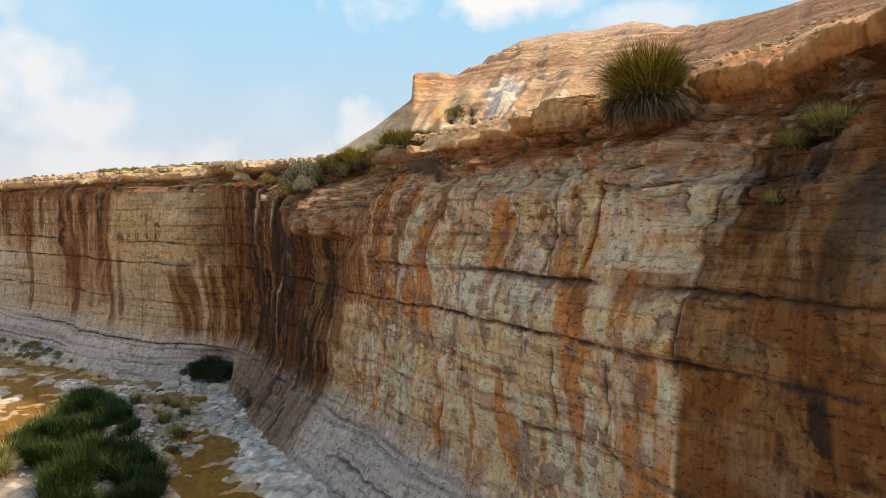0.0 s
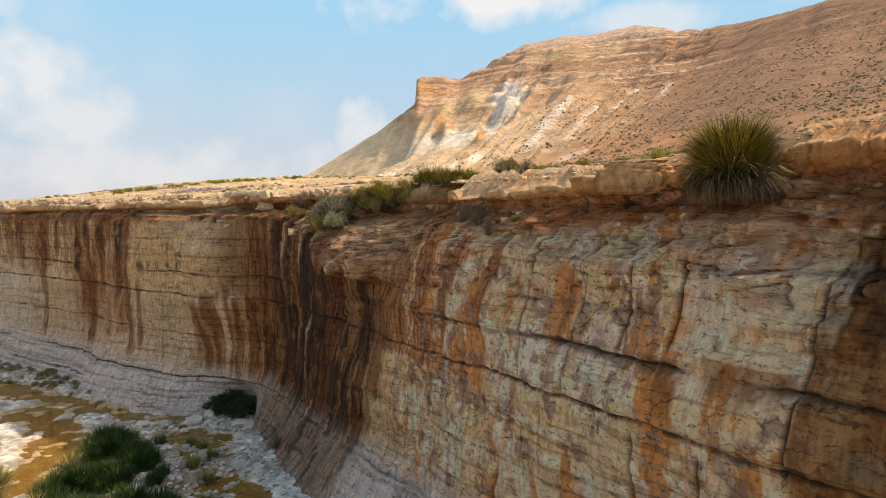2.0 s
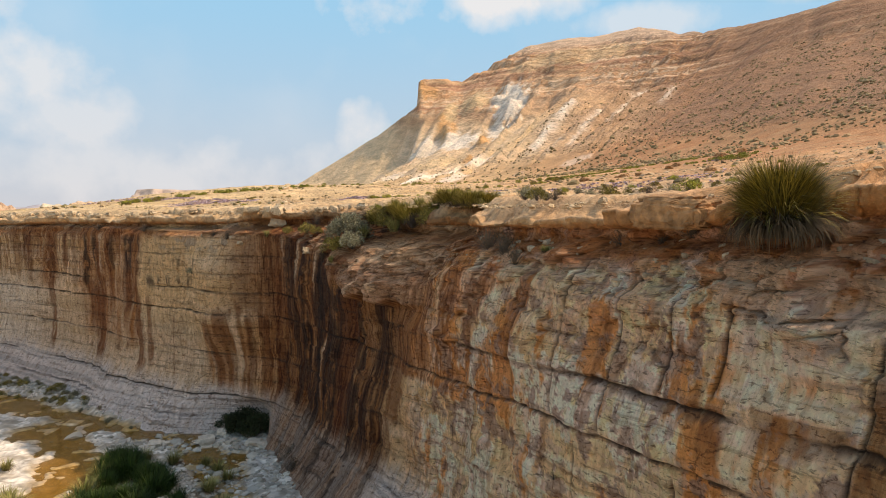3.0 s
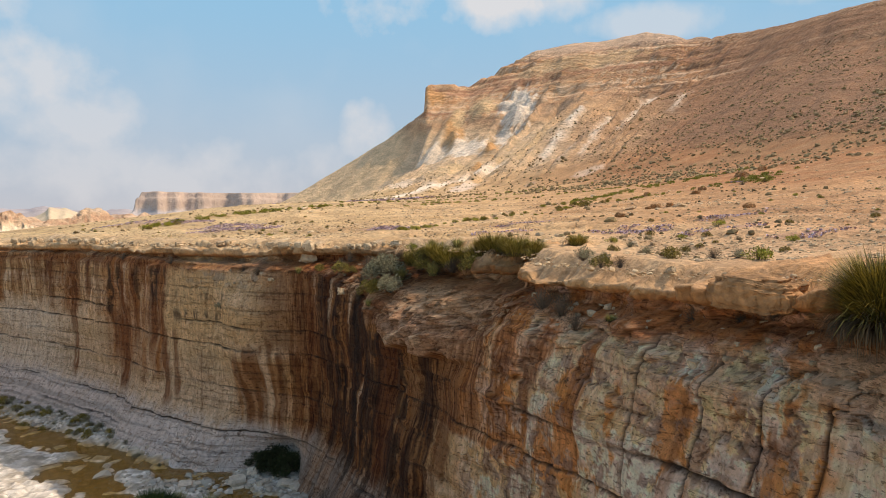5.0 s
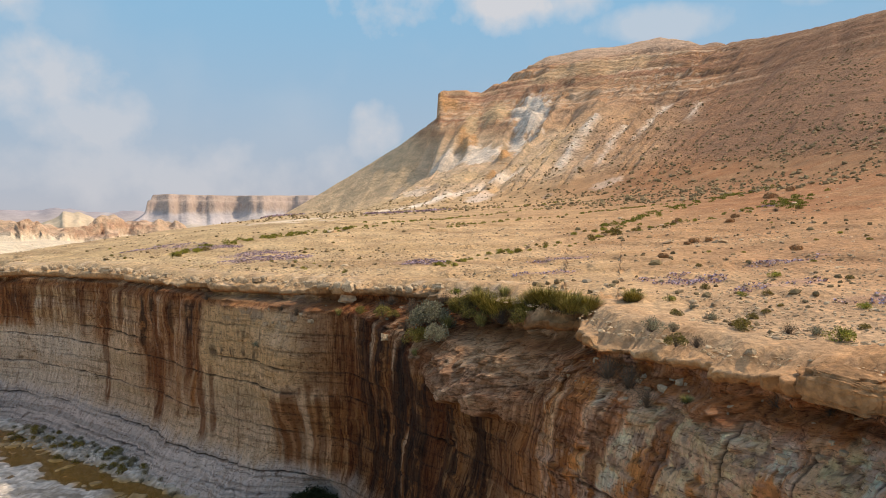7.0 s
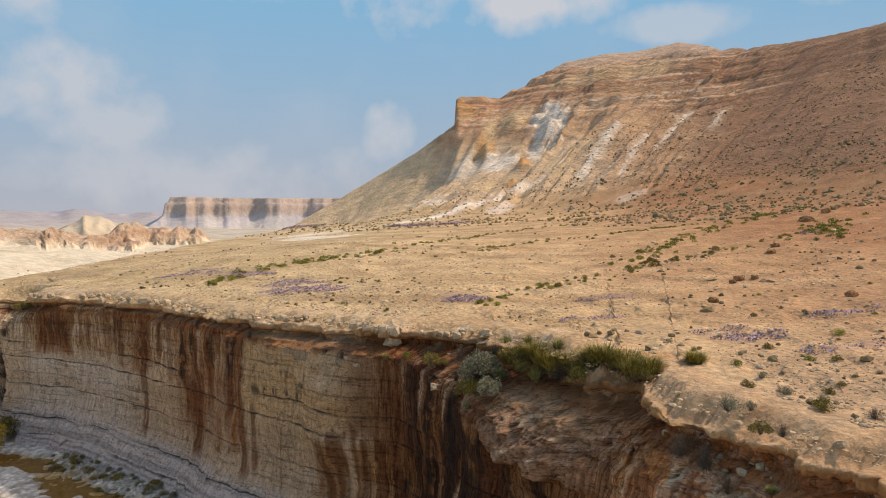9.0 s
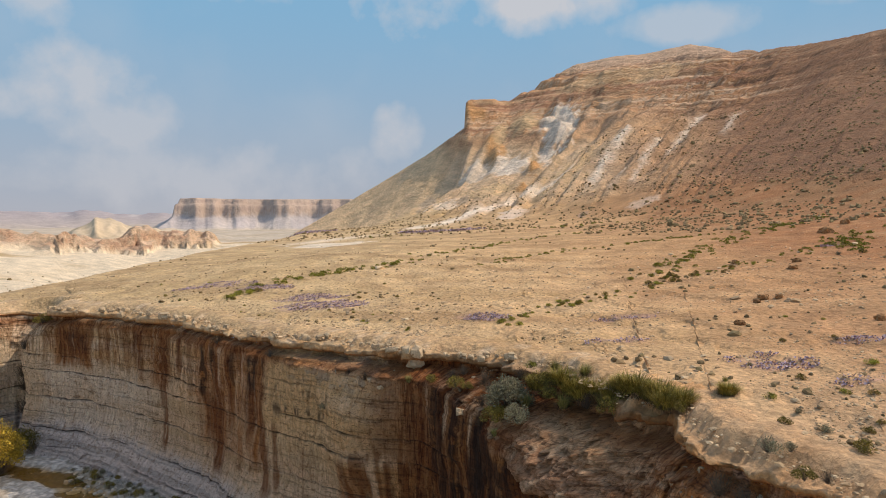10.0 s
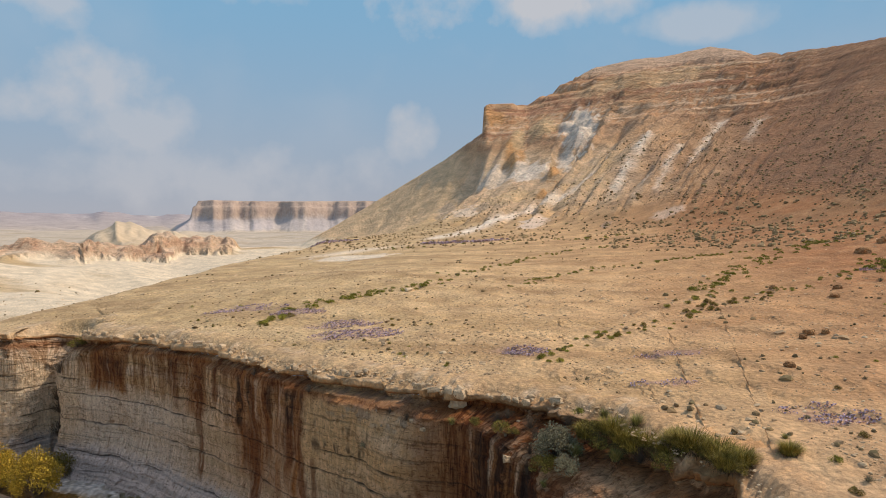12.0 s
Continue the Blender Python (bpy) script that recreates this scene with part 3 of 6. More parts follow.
    # far wall: cream beds with drips below the brow, whiter and evenly bedded low down
    c = blend(c, (0.77, 0.63, 0.40), far * 0.6 * (1 - step(66.5, 68, s)) * step(3.0, 4.0, z + 0.6 * blot))
    c = blend(c, (0.71, 0.645, 0.56), far * 0.75 * step(5.0, 3.4, z + 0.5 * blot - 1.2 * step(76, 84, s)))
    c = blend(c, (0.62, 0.54, 0.40), far * 0.6 * step(0.15, 0.4, vn(zz * 1.9, s * 0.04, 131)) * step(4.9, 4.5, z))
    c = blend(c, (0.42, 0.235, 0.105), far * step(5.2, 7.5, z + 1.2 * run) * step(66, 68, s) * step(-0.02, 0.22, run + 0.3 * fine) * 0.65)
    c = blend(c, (0.24, 0.12, 0.06), far * step(6.5, 8.6, z + run) * step(66, 68, s) * step(0.05, 0.2, fbm(s * 2.4, z * 0.08, 4, 110)) * 0.7)
    c = blend(c, (0.86, 0.81, 0.75), far * 0.75 * step(78, 84, s) * step(5.2, 4.7, z + 0.3 * blot) * (0.75 + 0.4 * np.clip(band, -0.6, 0.6)))
    c = blend(c, (0.17, 0.09, 0.05), far * 0.45 * step(66.5, 68, s) * step(86, 83, s) * step(6.6, 8.2, z + 1.4 * run) * step(-0.05, 0.15, run + 0.5 * fine))
    c = blend(c, (0.82, 0.72, 0.57), 0.85 * step(93.5, 95, s + 0.6 * blot))
    wash = step(66.6, 67.4, s + 0.5 * run) * (1 - step(74.2, 75.2, s + 0.5 * run)) + 0.8 * step(78.3, 79.5, s + 0.4 * run) * (1 - step(81.5, 83, s + 0.4 * run)) * step(4.5, 5.5, z) + step(88, 88.6, s + 0.3 * run) * (1 - step(92.4, 93, s)) * step(5.3, 5.9, z + 0.5 * fine)
    c = blend(c, (0.40, 0.205, 0.085), np.clip(wash, 0, 1) * step(1.2, 3.2, z) * (0.62 + 0.38 * np.clip(1.5 * run + fine, -1, 1)))
    c = blend(c, (0.44, 0.22, 0.085), 0.7 * step(55.5, 56.5, s) * (1 - step(60.2, 60.7, s + 0.15 * run)) * step(4.75, 4.5, zz) * step(-0.3, 0.1, run + 0.4 * fine))
    c = blend(c, (0.27, 0.15, 0.08), 0.65 * step(53.5, 55, s) * (1 - step(57.5, 59.5, s + 0.8 * run)) * step(4.6, 5.4, z + 0.6 * run))
    drift = np.zeros_like(s) + far * (0.75 * np.clip((5.6 - z) / 5, 0, 1.3) ** 1.4)
    c = blend(c, (0.225, 0.092, 0.032), streaks(RUST, s, z, 111, drift) * (0.86 + 0.4 * np.clip(fine, -0.5, 0.3)))
    c = blend(c, WHITE, 0.85 * streaks(CHALK, s, z, 121, drift * 0))
    # the squared pale block with its banded courses, rust beneath it
    blk = step(27.25, 27.35, s + 0.05 * fine) * step(29.9, 29.75, s + 0.05 * fine)
    c = blend(c, (0.82, 0.665, 0.535), blk * step(6.75, 6.85, z) * step(8.75, 8.5, z + 0.3 * rag) * (0.62 + 0.36 * np.sin(z * 9.5 + 0.6 * s)))
    c = blend(c, (0.17, 0.075, 0.03), step(27.2, 27.3, s) * step(29.2, 28.8, s) * step(6.1, 6.4, z + 0.2 * (s - 28)) * step(6.85, 6.75, z) * 0.55)
    # black seep below the joints
    for k, h in enumerate(LEDGES):
        hang = 0.30 * np.clip(fbm(s * 3.0, k * 3.7 + 0 * s, 4, 180 + k, 0.65) + 0.05, 0, 1) + 0.25 * np.clip(fbm(s * 0.7, k * 1.9 + 0 * s, 2, 190 + k) - 0.1, 0, 1)
        if k == 6:
            hang = hang + 0.16 * step(29.2, 29.8, s) * (1 - step(33.2, 34, s))
        c = blend(c, (0.10, 0.075, 0.062), 0.8 * STRENGTH[k] * step(hang, hang * 0.4, h - zz) * step(-0.03, 0.02, h - zz) * step(0.02, 0.08, hang) * (1 - 0.5 * far))
    # washed foot
    foot = step(1.25, 0.2, z + 0.35 * blot + 0.25 * fine) * (1 - 0.6 * bay) * step(30, 34, s)
    c = blend(c, GREY, 0.9 * foot)
    c = blend(c, (0.42, 0.395, 0.375), foot * 0.7 * step(0.1, 0.3, vn(z * 7 + 0.7 * vn(s * 0.3, z, 9), s * 0.05, 141)))
    # rubble and soil on the laid-back top
    lift = 0.7 * step(31.5, 29.5, s)
    up = step(knee - 0.1, knee + 0.7, z + 0.5 * blot) * np.where(s < 41, step(brow - 1.7 - lift, brow - 1.2 - lift, z + 0.6 * blot), 1)
    soil = up * (0.2 + 0.65 * (1 - step(55, 58, s)))
    high = step(brow - 1.7, brow - 0.9, z)
    c = blend(c, (0.37, 0.15, 0.05), soil * np.clip(0.5 + 0.4 * high + 0.4 * step(31.5, 30, s) + 0.5 * blot, 0, 1))
    c = blend(c, (0.70, 0.56, 0.42), 0.85 * soil * step(0.15, 0.21, fbm(s * 1.2, z * 2.0, 5, 151, 0.6) + 0.14 * (1 - high)))
    slab = np.exp(-((s - 45.6) / 3.4) ** 4) * step(7.05, 7.25, z + 0.45 * fbm(s * 1.1, 2 + 0 * s, 4, 45))
    k1, k2, kid = cells(s * 2.6 + 0.4 * vn(s * 3, z * 3, 95), z * 3.0 + 0.4 * vn(s * 3, z * 3, 96), 97)
    c = blend(c, (0.66, 0.465, 0.34), slab * (0.85 + 0.15 * kid))
    c = blend(c, (0.82, 0.68, 0.54), slab * 0.7 * step(0.35, 0.6, kid))
    c = blend(c, (0.27, 0.16, 0.10), slab * 0.75 * (1 - step(0.03, 0.16, k2 - k1)))
    c = blend(c, (0.62, 0.45, 0.29), slab * 0.8 * step(8.3, 9.3, z + 0.5 * blot))
    # blue-grey lichen high on the far wall beside the bay
    lichen = step(0.1, 0.25, fbm(s * 1.9, z * 2.4, 4, 161)) * step(57.5, 58.5, s) * step(66, 64, s) * step(8.0, 8.6, z) + 0.3 * step(0.25, 0.4, fbm(s * 1.9, z * 2.4, 4, 163)) * near
    c = blend(c, (0.36, 0.365, 0.37), np.clip(lichen, 0, 1) * 0.55)
    c = blend(c, DARK, 0.92 * streaks(BLACK, s, z, 131, drift * 0.6) * step(-0.32, -0.05, rag + 0.3 * fine))
    # short black tears in rows on the cream panel
    tear = step(0.20, 0.28, fbm(s * 3.6, z * 0.9, 3, 165)) * step(60.5, 61.5, s) * step(67, 66, s) * (np.exp(-((z - 6.4 + 0.02 * (s - 64)) / 0.35) ** 2) + 0.7 * np.exp(-((z - 7.6) / 0.3) ** 2))
    c = blend(c, (0.13, 0.10, 0.075), 0.85 * np.clip(tear, 0, 1))
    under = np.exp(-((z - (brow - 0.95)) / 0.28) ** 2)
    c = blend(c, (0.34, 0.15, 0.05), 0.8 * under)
    # cracks coloured near black, with the overhangs' shadow lines painted in
    c = blend(c, (0.03, 0.022, 0.018), np.clip(crack * 1.3, 0, 1) * 0.92)
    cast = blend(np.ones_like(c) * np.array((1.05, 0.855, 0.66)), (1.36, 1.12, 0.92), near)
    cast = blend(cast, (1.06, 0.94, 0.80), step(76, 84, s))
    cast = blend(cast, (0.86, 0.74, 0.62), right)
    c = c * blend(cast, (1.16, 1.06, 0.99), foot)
    gate = np.clip(0.10 + 0.75 * warm + 0.2 * right + 0.7 * bay + far * (0.15 + 0.55 * step(5.0, 7.0, z) * step(66, 68, s)) + 0.35 * near * step(34, 39, s), 0, 1) * (1 - foot) * (1 - 0.8 * slab)
    return c * (1 + 0.10 * fine[..., None] + 0.10 * fbm(s * 9, z * 7, 2, 171)[..., None]), gate


def build_cliff():
    root = tagged(new("cliff"), "stained cream and ochre limestone canyon wall", "cliff", kind="structure")
    rows = 330
    v = np.linspace(0, 1, rows)[:, None]
    top = (BROW - 0.46)[None, :]
    s, z = np.broadcast_arrays(S[None, :], FLOOR - 0.7 + (top - FLOOR + 0.7) * v)
    brow, back, knee = BROW[None, :], BACK[None, :], KNEE[None, :]
    d, crack = cliff_offset(s, z, brow, back, knee)
    x, y = PX[None, :] + NX[None, :] * d, PY[None, :] + NY[None, :] * d
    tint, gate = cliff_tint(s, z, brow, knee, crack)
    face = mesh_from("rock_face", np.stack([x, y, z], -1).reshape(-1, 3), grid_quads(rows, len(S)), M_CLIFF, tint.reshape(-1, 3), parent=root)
    lay = back * np.clip((z - knee) / np.maximum(brow - 0.75 - knee, 0.2), 0, 1)
    at = face.data.attributes.new("along", "FLOAT_VECTOR", "POINT")
    at.data.foreach_set("vector", np.stack([s, z - dip(s) + lay, gate], -1).astype(np.float32).ravel())
    # the cap: out under the slab, up its broken front, and back over the top
    edge = d[-1]
    prof = [(-0.8, -0.16), (-0.3, -0.10), (0.1, -0.02), (0.34, 0.07), (0.42, 0.10), (0.46, 0.14), (0.48, 0.19), (0.49, 0.24), (0.49, 0.30), (0.48, 0.355), (0.44, 0.40), (0.32, 0.42),
            (0.10, 0.43), (-0.14, 0.44), (-0.42, 0.46), (-0.7, 0.48), (-1.0, 0.49), (-1.4, 0.49), (-2.0, 0.49), (-2.8, 0.49), (-3.8, 0.49)]
    p = np.array(prof)
    s2 = np.broadcast_to(S[None, :], (len(p), len(S)))
    c1, c2, cid = cells(S * 0.75 + 0.3 * vn(S * 1.1, 2.0 + 0 * S, 212), 0 * S + 0.5, 213)
    out = 0.55 + 0.85 * cid - 0.8 * np.exp(-(c2 - c1) / 0.05) + 0.5 * fbm(S * 0.5, 5.5 + S * 0, 4, 201) + 0.3 * fbm(S * 1.7, 2.5 + S * 0, 3, 214) - 0.4 * np.exp(-((S - 47.5) / 4.5) ** 4)
    out = np.maximum(out, 0.25)
    perch = 0.16 * cid - 0.12 * np.exp(-(c2 - c1) / 0.06)
    f1, f2, idn = cells(s2 * 0.9, p[:, 1][:, None] * 1.2 + 0 * s2, 205)
    rough = 0.20 * fbm(s2 * 1.1, p[:, 1][:, None] * 1.5 + 0 * s2, 4, 202) + 0.12 * idn * step(0.03, 0.12, f2 - f1) + 0.10 * fbm(s2 * 3.2, p[:, 1][:, None] * 5, 4, 203)
    onfront = step(-0.5, 0.3, p[:, 0])[:, None]
    rough = rough + 0.06 * fbm(s2 * 6.5, p[:, 1][:, None] * 8 + p[:, 0][:, None] * 3, 3, 209)
    dd = edge[None, :] + p[:, 0][:, None] * np.where(p[:, 0] > 0, 1, 1)[:, None] * np.where(p[:, 0][:, None] > 0, out[None, :], 1) + rough * onfront
    zz = top + p[:, 1][:, None] * (1 + 0.4 * fbm(S * 0.5, 3.3 + 0 * S, 3, 204) + 0.4 * step(29.5, 28, S) - 0.3 * step(32, 34, S) * (1 - step(41, 43, S)) + perch)[None, :] + 0.6 * perch[None, :] * step(0.1, 0.3, p[:, 1])[:, None] + (0.12 * fbm(s2 * 1.3, dd * 1.3, 4, 206) + 0.05 * fbm(s2 * 4.5, dd * 4.5, 3, 210)) * step(0.0, 0.3, p[:, 1])[:, None]
    xx, yy = PX[None, :] + NX[None, :] * dd, PY[None, :] + NY[None, :] * dd
    sink = np.array([0] * (len(p) - 3) + [0.02, 0.08, 0.35])[:, None]
    meet = step(-0.1, -1.1, p[:, 0])[:, None]
    zz = zz * (1 - meet) + (land(xx, yy)[0] + 0.05 + 0.05 * fbm(s2 * 2.2, dd * 2.2, 3, 211) - sink) * meet
    t = np.zeros(s2.shape + (3,)) + np.array((0.56, 0.40, 0.235))
    n1, n2 = fbm(s2 * 1.3, dd * 1.3 + zz, 4, 207), fbm(s2 * 5, dd * 5 + zz * 3, 3, 208)
    t = blend(t, land_tint(xx, yy, zz, land(xx, yy)[1]), 0.85 * step(0.38, 0.43, p[:, 1])[:, None])
    t = blend(t, (0.50, 0.29, 0.125), onfront * step(0.40, 0.30, p[:, 1])[:, None] * (0.7 + 0.3 * np.clip(n1 * 2, -1, 1)))
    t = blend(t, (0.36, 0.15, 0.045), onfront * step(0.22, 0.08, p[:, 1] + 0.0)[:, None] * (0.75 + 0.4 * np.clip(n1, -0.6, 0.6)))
    t = blend(t, (0.66, 0.52, 0.36), step(0.0, 0.5, n1) * 0.6 * (1 - 0.75 * onfront * step(0.42, 0.34, p[:, 1])[:, None]))
    t = blend(t, (0.33, 0.21, 0.12), step(0.15, 0.5, n2) * 0.5)
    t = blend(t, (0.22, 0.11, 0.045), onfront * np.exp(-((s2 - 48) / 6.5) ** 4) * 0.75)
    t = blend(t, (0.56, 0.42, 0.275), step(33, 34, s2) * (1 - step(41, 43, s2)) * step(0.33, 0.39, p[:, 1])[:, None] * (0.75 + 0.5 * np.clip(n1, -0.5, 0.5)))
    t = blend(t, (0.42, 0.20, 0.07), (1 - step(33, 36, s2)) * (0.25 + 0.65 * onfront * step(0.43, 0.38, p[:, 1])[:, None]) * (0.8 + 0.5 * np.clip(n1, -0.5, 0.5)))
    t = t * blend(np.ones_like(t), (1.04, 0.89, 0.74), 0.3 + 0.7 * (1 - step(43, 47, s2)))
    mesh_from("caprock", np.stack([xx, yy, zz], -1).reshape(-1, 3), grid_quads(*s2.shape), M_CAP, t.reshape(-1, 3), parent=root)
    return xx[-6], yy[-6], zz[-6], np.stack([x, y, z], -1), xx[-3], yy[-3]



# ---- the land behind the cliff: one sheet from the brow to the horizon, in rings about a point in the canyon ----
CX, CY = -6.0, 2.0
HB = [-40, -24, -18.7, -12, -5, -1.5, 2.2, 5, 8.3, 13, 17.3, 20.6, 23.6, 27.3, 31, 40, 60, 100]       # bearing
H_CREST = [0, 2, 5, 23, 46, 67, 72, 80, 90.5, 95.5, 99, 88.5, 84.5, 80, 77, 74, 55, 30]
R_CREST = [300, 300, 302, 301, 296, 291, 302, 310, 320, 330, 330, 310, 290, 268, 248, 225, 180, 150]
H_MID = [0, 2, 4, 11, 23, 27, 31.5, 34, 38, 42.5, 43, 45, 47, 51, 51, 48, 38, 25]
R_MID = [220, 250, 262, 258, 239, 230, 224, 219, 214, 210, 207, 206, 204, 201, 195, 180, 150, 120]
R_FOOT = [150, 150, 150, 150, 140, 135, 132, 128, 120, 112, 104, 98, 92, 84, 76, 64, 50, 40]


def base_height(x, y):
    r = np.hypot(x - CX, y - CY)
    near = 9.6 + 0.055 * np.clip(x, -60, 60) + 0.047 * np.clip(y, 0, 150) + 0.0013 * np.clip(x + 10, 0, 45) ** 2
    near = near + 0.75 * np.exp(-((x - 7.5) ** 2 + (y - 12) ** 2) / 16)
    near = near + 1.5 * np.exp(-((x + 24) / 20) ** 2 - ((y - 74) / 19) ** 2)
    near = near - 0.006 * np.clip(y - 150, 0, 400)
    b = np.degrees(np.arctan2(x - CX, y - CY))
    # the plateau ends on the far side and the land falls to white marl
    west = step(-52, -68, x - 0.12 * np.clip(y - 110, 0, 200) + 6 * fbm(x * 0.03, y * 0.03, 3, 301)) * step(62, 100, r)
    beyond = step(150, 330, r) * (1 - step(-22, -16, b))
    low = 7.0 + 1.5 * fbm(x * 0.02, y * 0.02, 4, 302) + 10.0 * (0.4 - np.abs(fbm(x * 0.020 + y * 0.012, y * 0.010, 3, 303, 0.35))) * step(90, 130, r) * (1 - step(190, 230, r)) - 3.5 * np.exp(-((r - 135) / 22) ** 2) - 9 * step(240, 480, r) - 9 * step(900, 2500, r)
    return near * (1 - np.maximum(west, beyond)) + low * np.maximum(west, beyond), np.maximum(west, beyond)


def land(x, y):
    """Height and kind masks."""
    r = np.hypot(x - CX, y - CY)
    b = np.degrees(np.arctan2(x - CX, y - CY))
    z0, west = base_height(x, y)
    # hill
    wb = b + 0.5 * fbm(x * 0.03, y * 0.03, 3, 311)
    rc, zc, rm, zm, rf = (np.interp(wb, HB, t) for t in (R_CREST, H_CREST, R_MID, H_MID, R_FOOT))
    rc = rc + 4 * fbm(b * 0.35, 0.5 + 0 * b, 3, 312)
    a1 = np.clip((r - rf) / (rm - rf), 0, 1)
    a2 = np.clip((r - rm) / (rc - rm), 0, 1)
    up1 = 0.35 * a1 + 0.65 * a1 ** 1.7
    # above the marl slope the beds step up, cliff and bench
    z = np.where(r < rm, z0 + (zm - z0) * up1, zm + (zc - zm) * (0.6 * a2 ** 1.25 + 0.4 * a2 * a2 * (3 - 2 * a2)))
    onhill = step(rf - 5, rf + 30, r) * (1 - step(rc + 120, rc + 260, r)) * step(-26, -20, b)
    ridge = 1 - np.abs(fbm(0.32 * (b - r * 0.10) + 0.5 * fbm(x * .02, y * .02, 2, 314), r * 0.012, 4, 313)) * 2.4
    gul = 1 - np.abs(fbm(1.1 * (b - r * 0.10), r * 0.02, 3, 315)) * 2.4
    mid = np.exp(-((r - rm) / 36) ** 2) * step(rf, rf + 40, r)
    smoothside = step(17, 25, b)
    z = z + mid * (2.6 * ridge + 1.1 * gul) * (1 - 0.8 * smoothside) * (0.35 + 0.65 * step(7, 10, b)) * (0.25 + 0.75 * step(-5, -1, b)) * step(-16, -8, b)
    zt = z + 1.6 * fbm(x * 0.03, y * 0.03, 3, 316)
    hgt = 6.3
    q = zt / hgt
    fr = q - np.floor(q)
    stair = hgt * (np.floor(q) + step(0.38, 0.82, fr)) - zt
    cliffy = step(44, 52, z - 6 * step(6, 9, b)) * (1 - step(84, 92, z)) * (1 - 0.8 * step(19, 27, b)) * step(-4, -2, b) * (1 - step(rc, rc + 8, r))
    z = z + stair * cliffy * np.clip(0.3 + 0.45 * vn(b * 0.35, np.floor(q), 317), 0, 1)
    q2 = (z + 0.8 * fbm(x * 0.05, y * 0.05, 3, 324)) / 2.3
    z = z + 2.3 * (np.floor(q2) + step(0.3, 0.8, q2 - np.floor(q2)) - q2) * cliffy * np.clip(0.5 + vn(b * 0.5, np.floor(q2), 325), 0, 1)
    buttress = np.abs(fbm(0.8 * (b - r * 0.09), z * 0.02, 4, 318))
    z = z - 2.2 * buttress * cliffy
    # a hollow that holds shade, the blocks and pale swellings beside it
    def bump(bb, rr, wb_, wr, h):
        return h * np.exp(-((b - bb) / wb_) ** 2 - ((r - rr) / wr) ** 2)
    z = z + bump(-5.2, 228, 0.8, 9, -6) + bump(6.7, 252, 0.9, 9, 3.0) + bump(4.3, 224, 0.45, 6, 3.0) + bump(1.2, 250, 0.55, 7, 3.2) + bump(3.4, 196, 0.4, 5, 2.6) + bump(-0.3, 203, 1.6, 8, 2.0) + bump(3.4, 265, 0.8, 5, 2.4)
    # rills down the marl, side by side, and knobs between them
    lean = b - 0.075 * (r - 200)
    wander = 0.5 * fbm(x * 0.025, y * 0.025, 3, 361)
    rill = 0.7 * np.abs(fbm(lean * 0.30 + wander, r * 0.004, 3, 362, 0.45)) + 0.3 * np.abs(fbm(lean * 1.3 + wander, r * 0.008, 4, 364, 0.6))
    knob = fbm(x * 0.09, y * 0.09, 5, 363, 0.6)
    eroded = step(rf + 12, rf + 45, r) * (1 - step(rc - 36, rc - 10, r)) * (0.25 + 0.75 * step(-7, -3, b)) * step(-20, -12, b) * (1 - 0.75 * step(15, 24, b))
    z = z - eroded * (9.0 * rill * (1 - 0.7 * cliffy) - 2.0 - 1.1 * knob)
    z = z + 1.2 * step(-1.9, -1.3, b + 0.1 * vn(r * 0.2, 1.0, 320)) * step(2.2, 1.0, b) * step(276, 281, r) * step(300, 292, r)
    # the flank falls away beside the prow
    lid = 54.5 + 3.05 * (b + 1.6)
    z = np.where(b < -1.5 - 0.05 * vn(z * 0.3, 1, 319), np.minimum(z, lid), z)
    back = np.clip(r - rc, 0, 400)
    z = np.where(r > rc, z - 0.10 * back - 0.0006 * back ** 2, z)
    z = np.maximum(z, z0) * onhill + z0 * (1 - onhill)
    hill = onhill * step(2.0, 6.0, z - z0)
    # red crags beyond the white marl
    line = np.interp(b, [-60, -45, -38, -31, -27, -23.5], [150, 165, 180, 200, 222, 238])
    tooth = fbm(b * 0.32, r * 0.03, 5, 321, 0.66)
    crag_on = step(-22.3, -23.2, b + 0.2 * vn(r * 0.1, 0.3, 322))
    crag = 0
    for k in range(4):
        t = (r - line - 22 * tooth - 4.5 * k - 9 * fbm(b * 0.9, k * 3.7 + 0 * b, 4, 326 + k, 0.6)) / 3.0
        crag = crag + 1.35 * step(0.0, 0.55, t)
    crag = crag_on * crag * (1 - step(34, 110, r - line)) * np.clip(0.8 + 0.9 * fbm(b * 0.45, 1.5 + r * 0.01, 4, 336, 0.6), 0.15, 1.3)
    crag = crag * (1 + 0.25 * tooth)
    z = z + crag
    # white hillock, the mesa, far ranges
    z = z + 23 * np.clip(1 - np.hypot((b + 30.4) / 5.4, (r - 500) / 120) - 0.30 * np.abs(fbm(b * 0.5, r * 0.01, 3, 335)), 0, 1) ** 1.1 + 9 * np.clip(1 - np.hypot((b + 26.0) / 5.0, (r - 600) / 150), 0, 1)
    mt = np.clip((r - 915 - 30 * fbm(b * 0.42, 0.2 + 0 * b, 3, 331, 0.45) - 7 * fbm(b * 1.6, 0.4 + 0 * b, 3, 334)) / 95, 0, 1)
    side = np.clip((b + 27.2) / 2.6, 0, 1) * (1 - step(2, 6, b))
    mwall = np.minimum(mt, side)
    flute = np.abs(fbm(b * 0.8, 0.6 + 0 * b, 4, 332, 0.45))
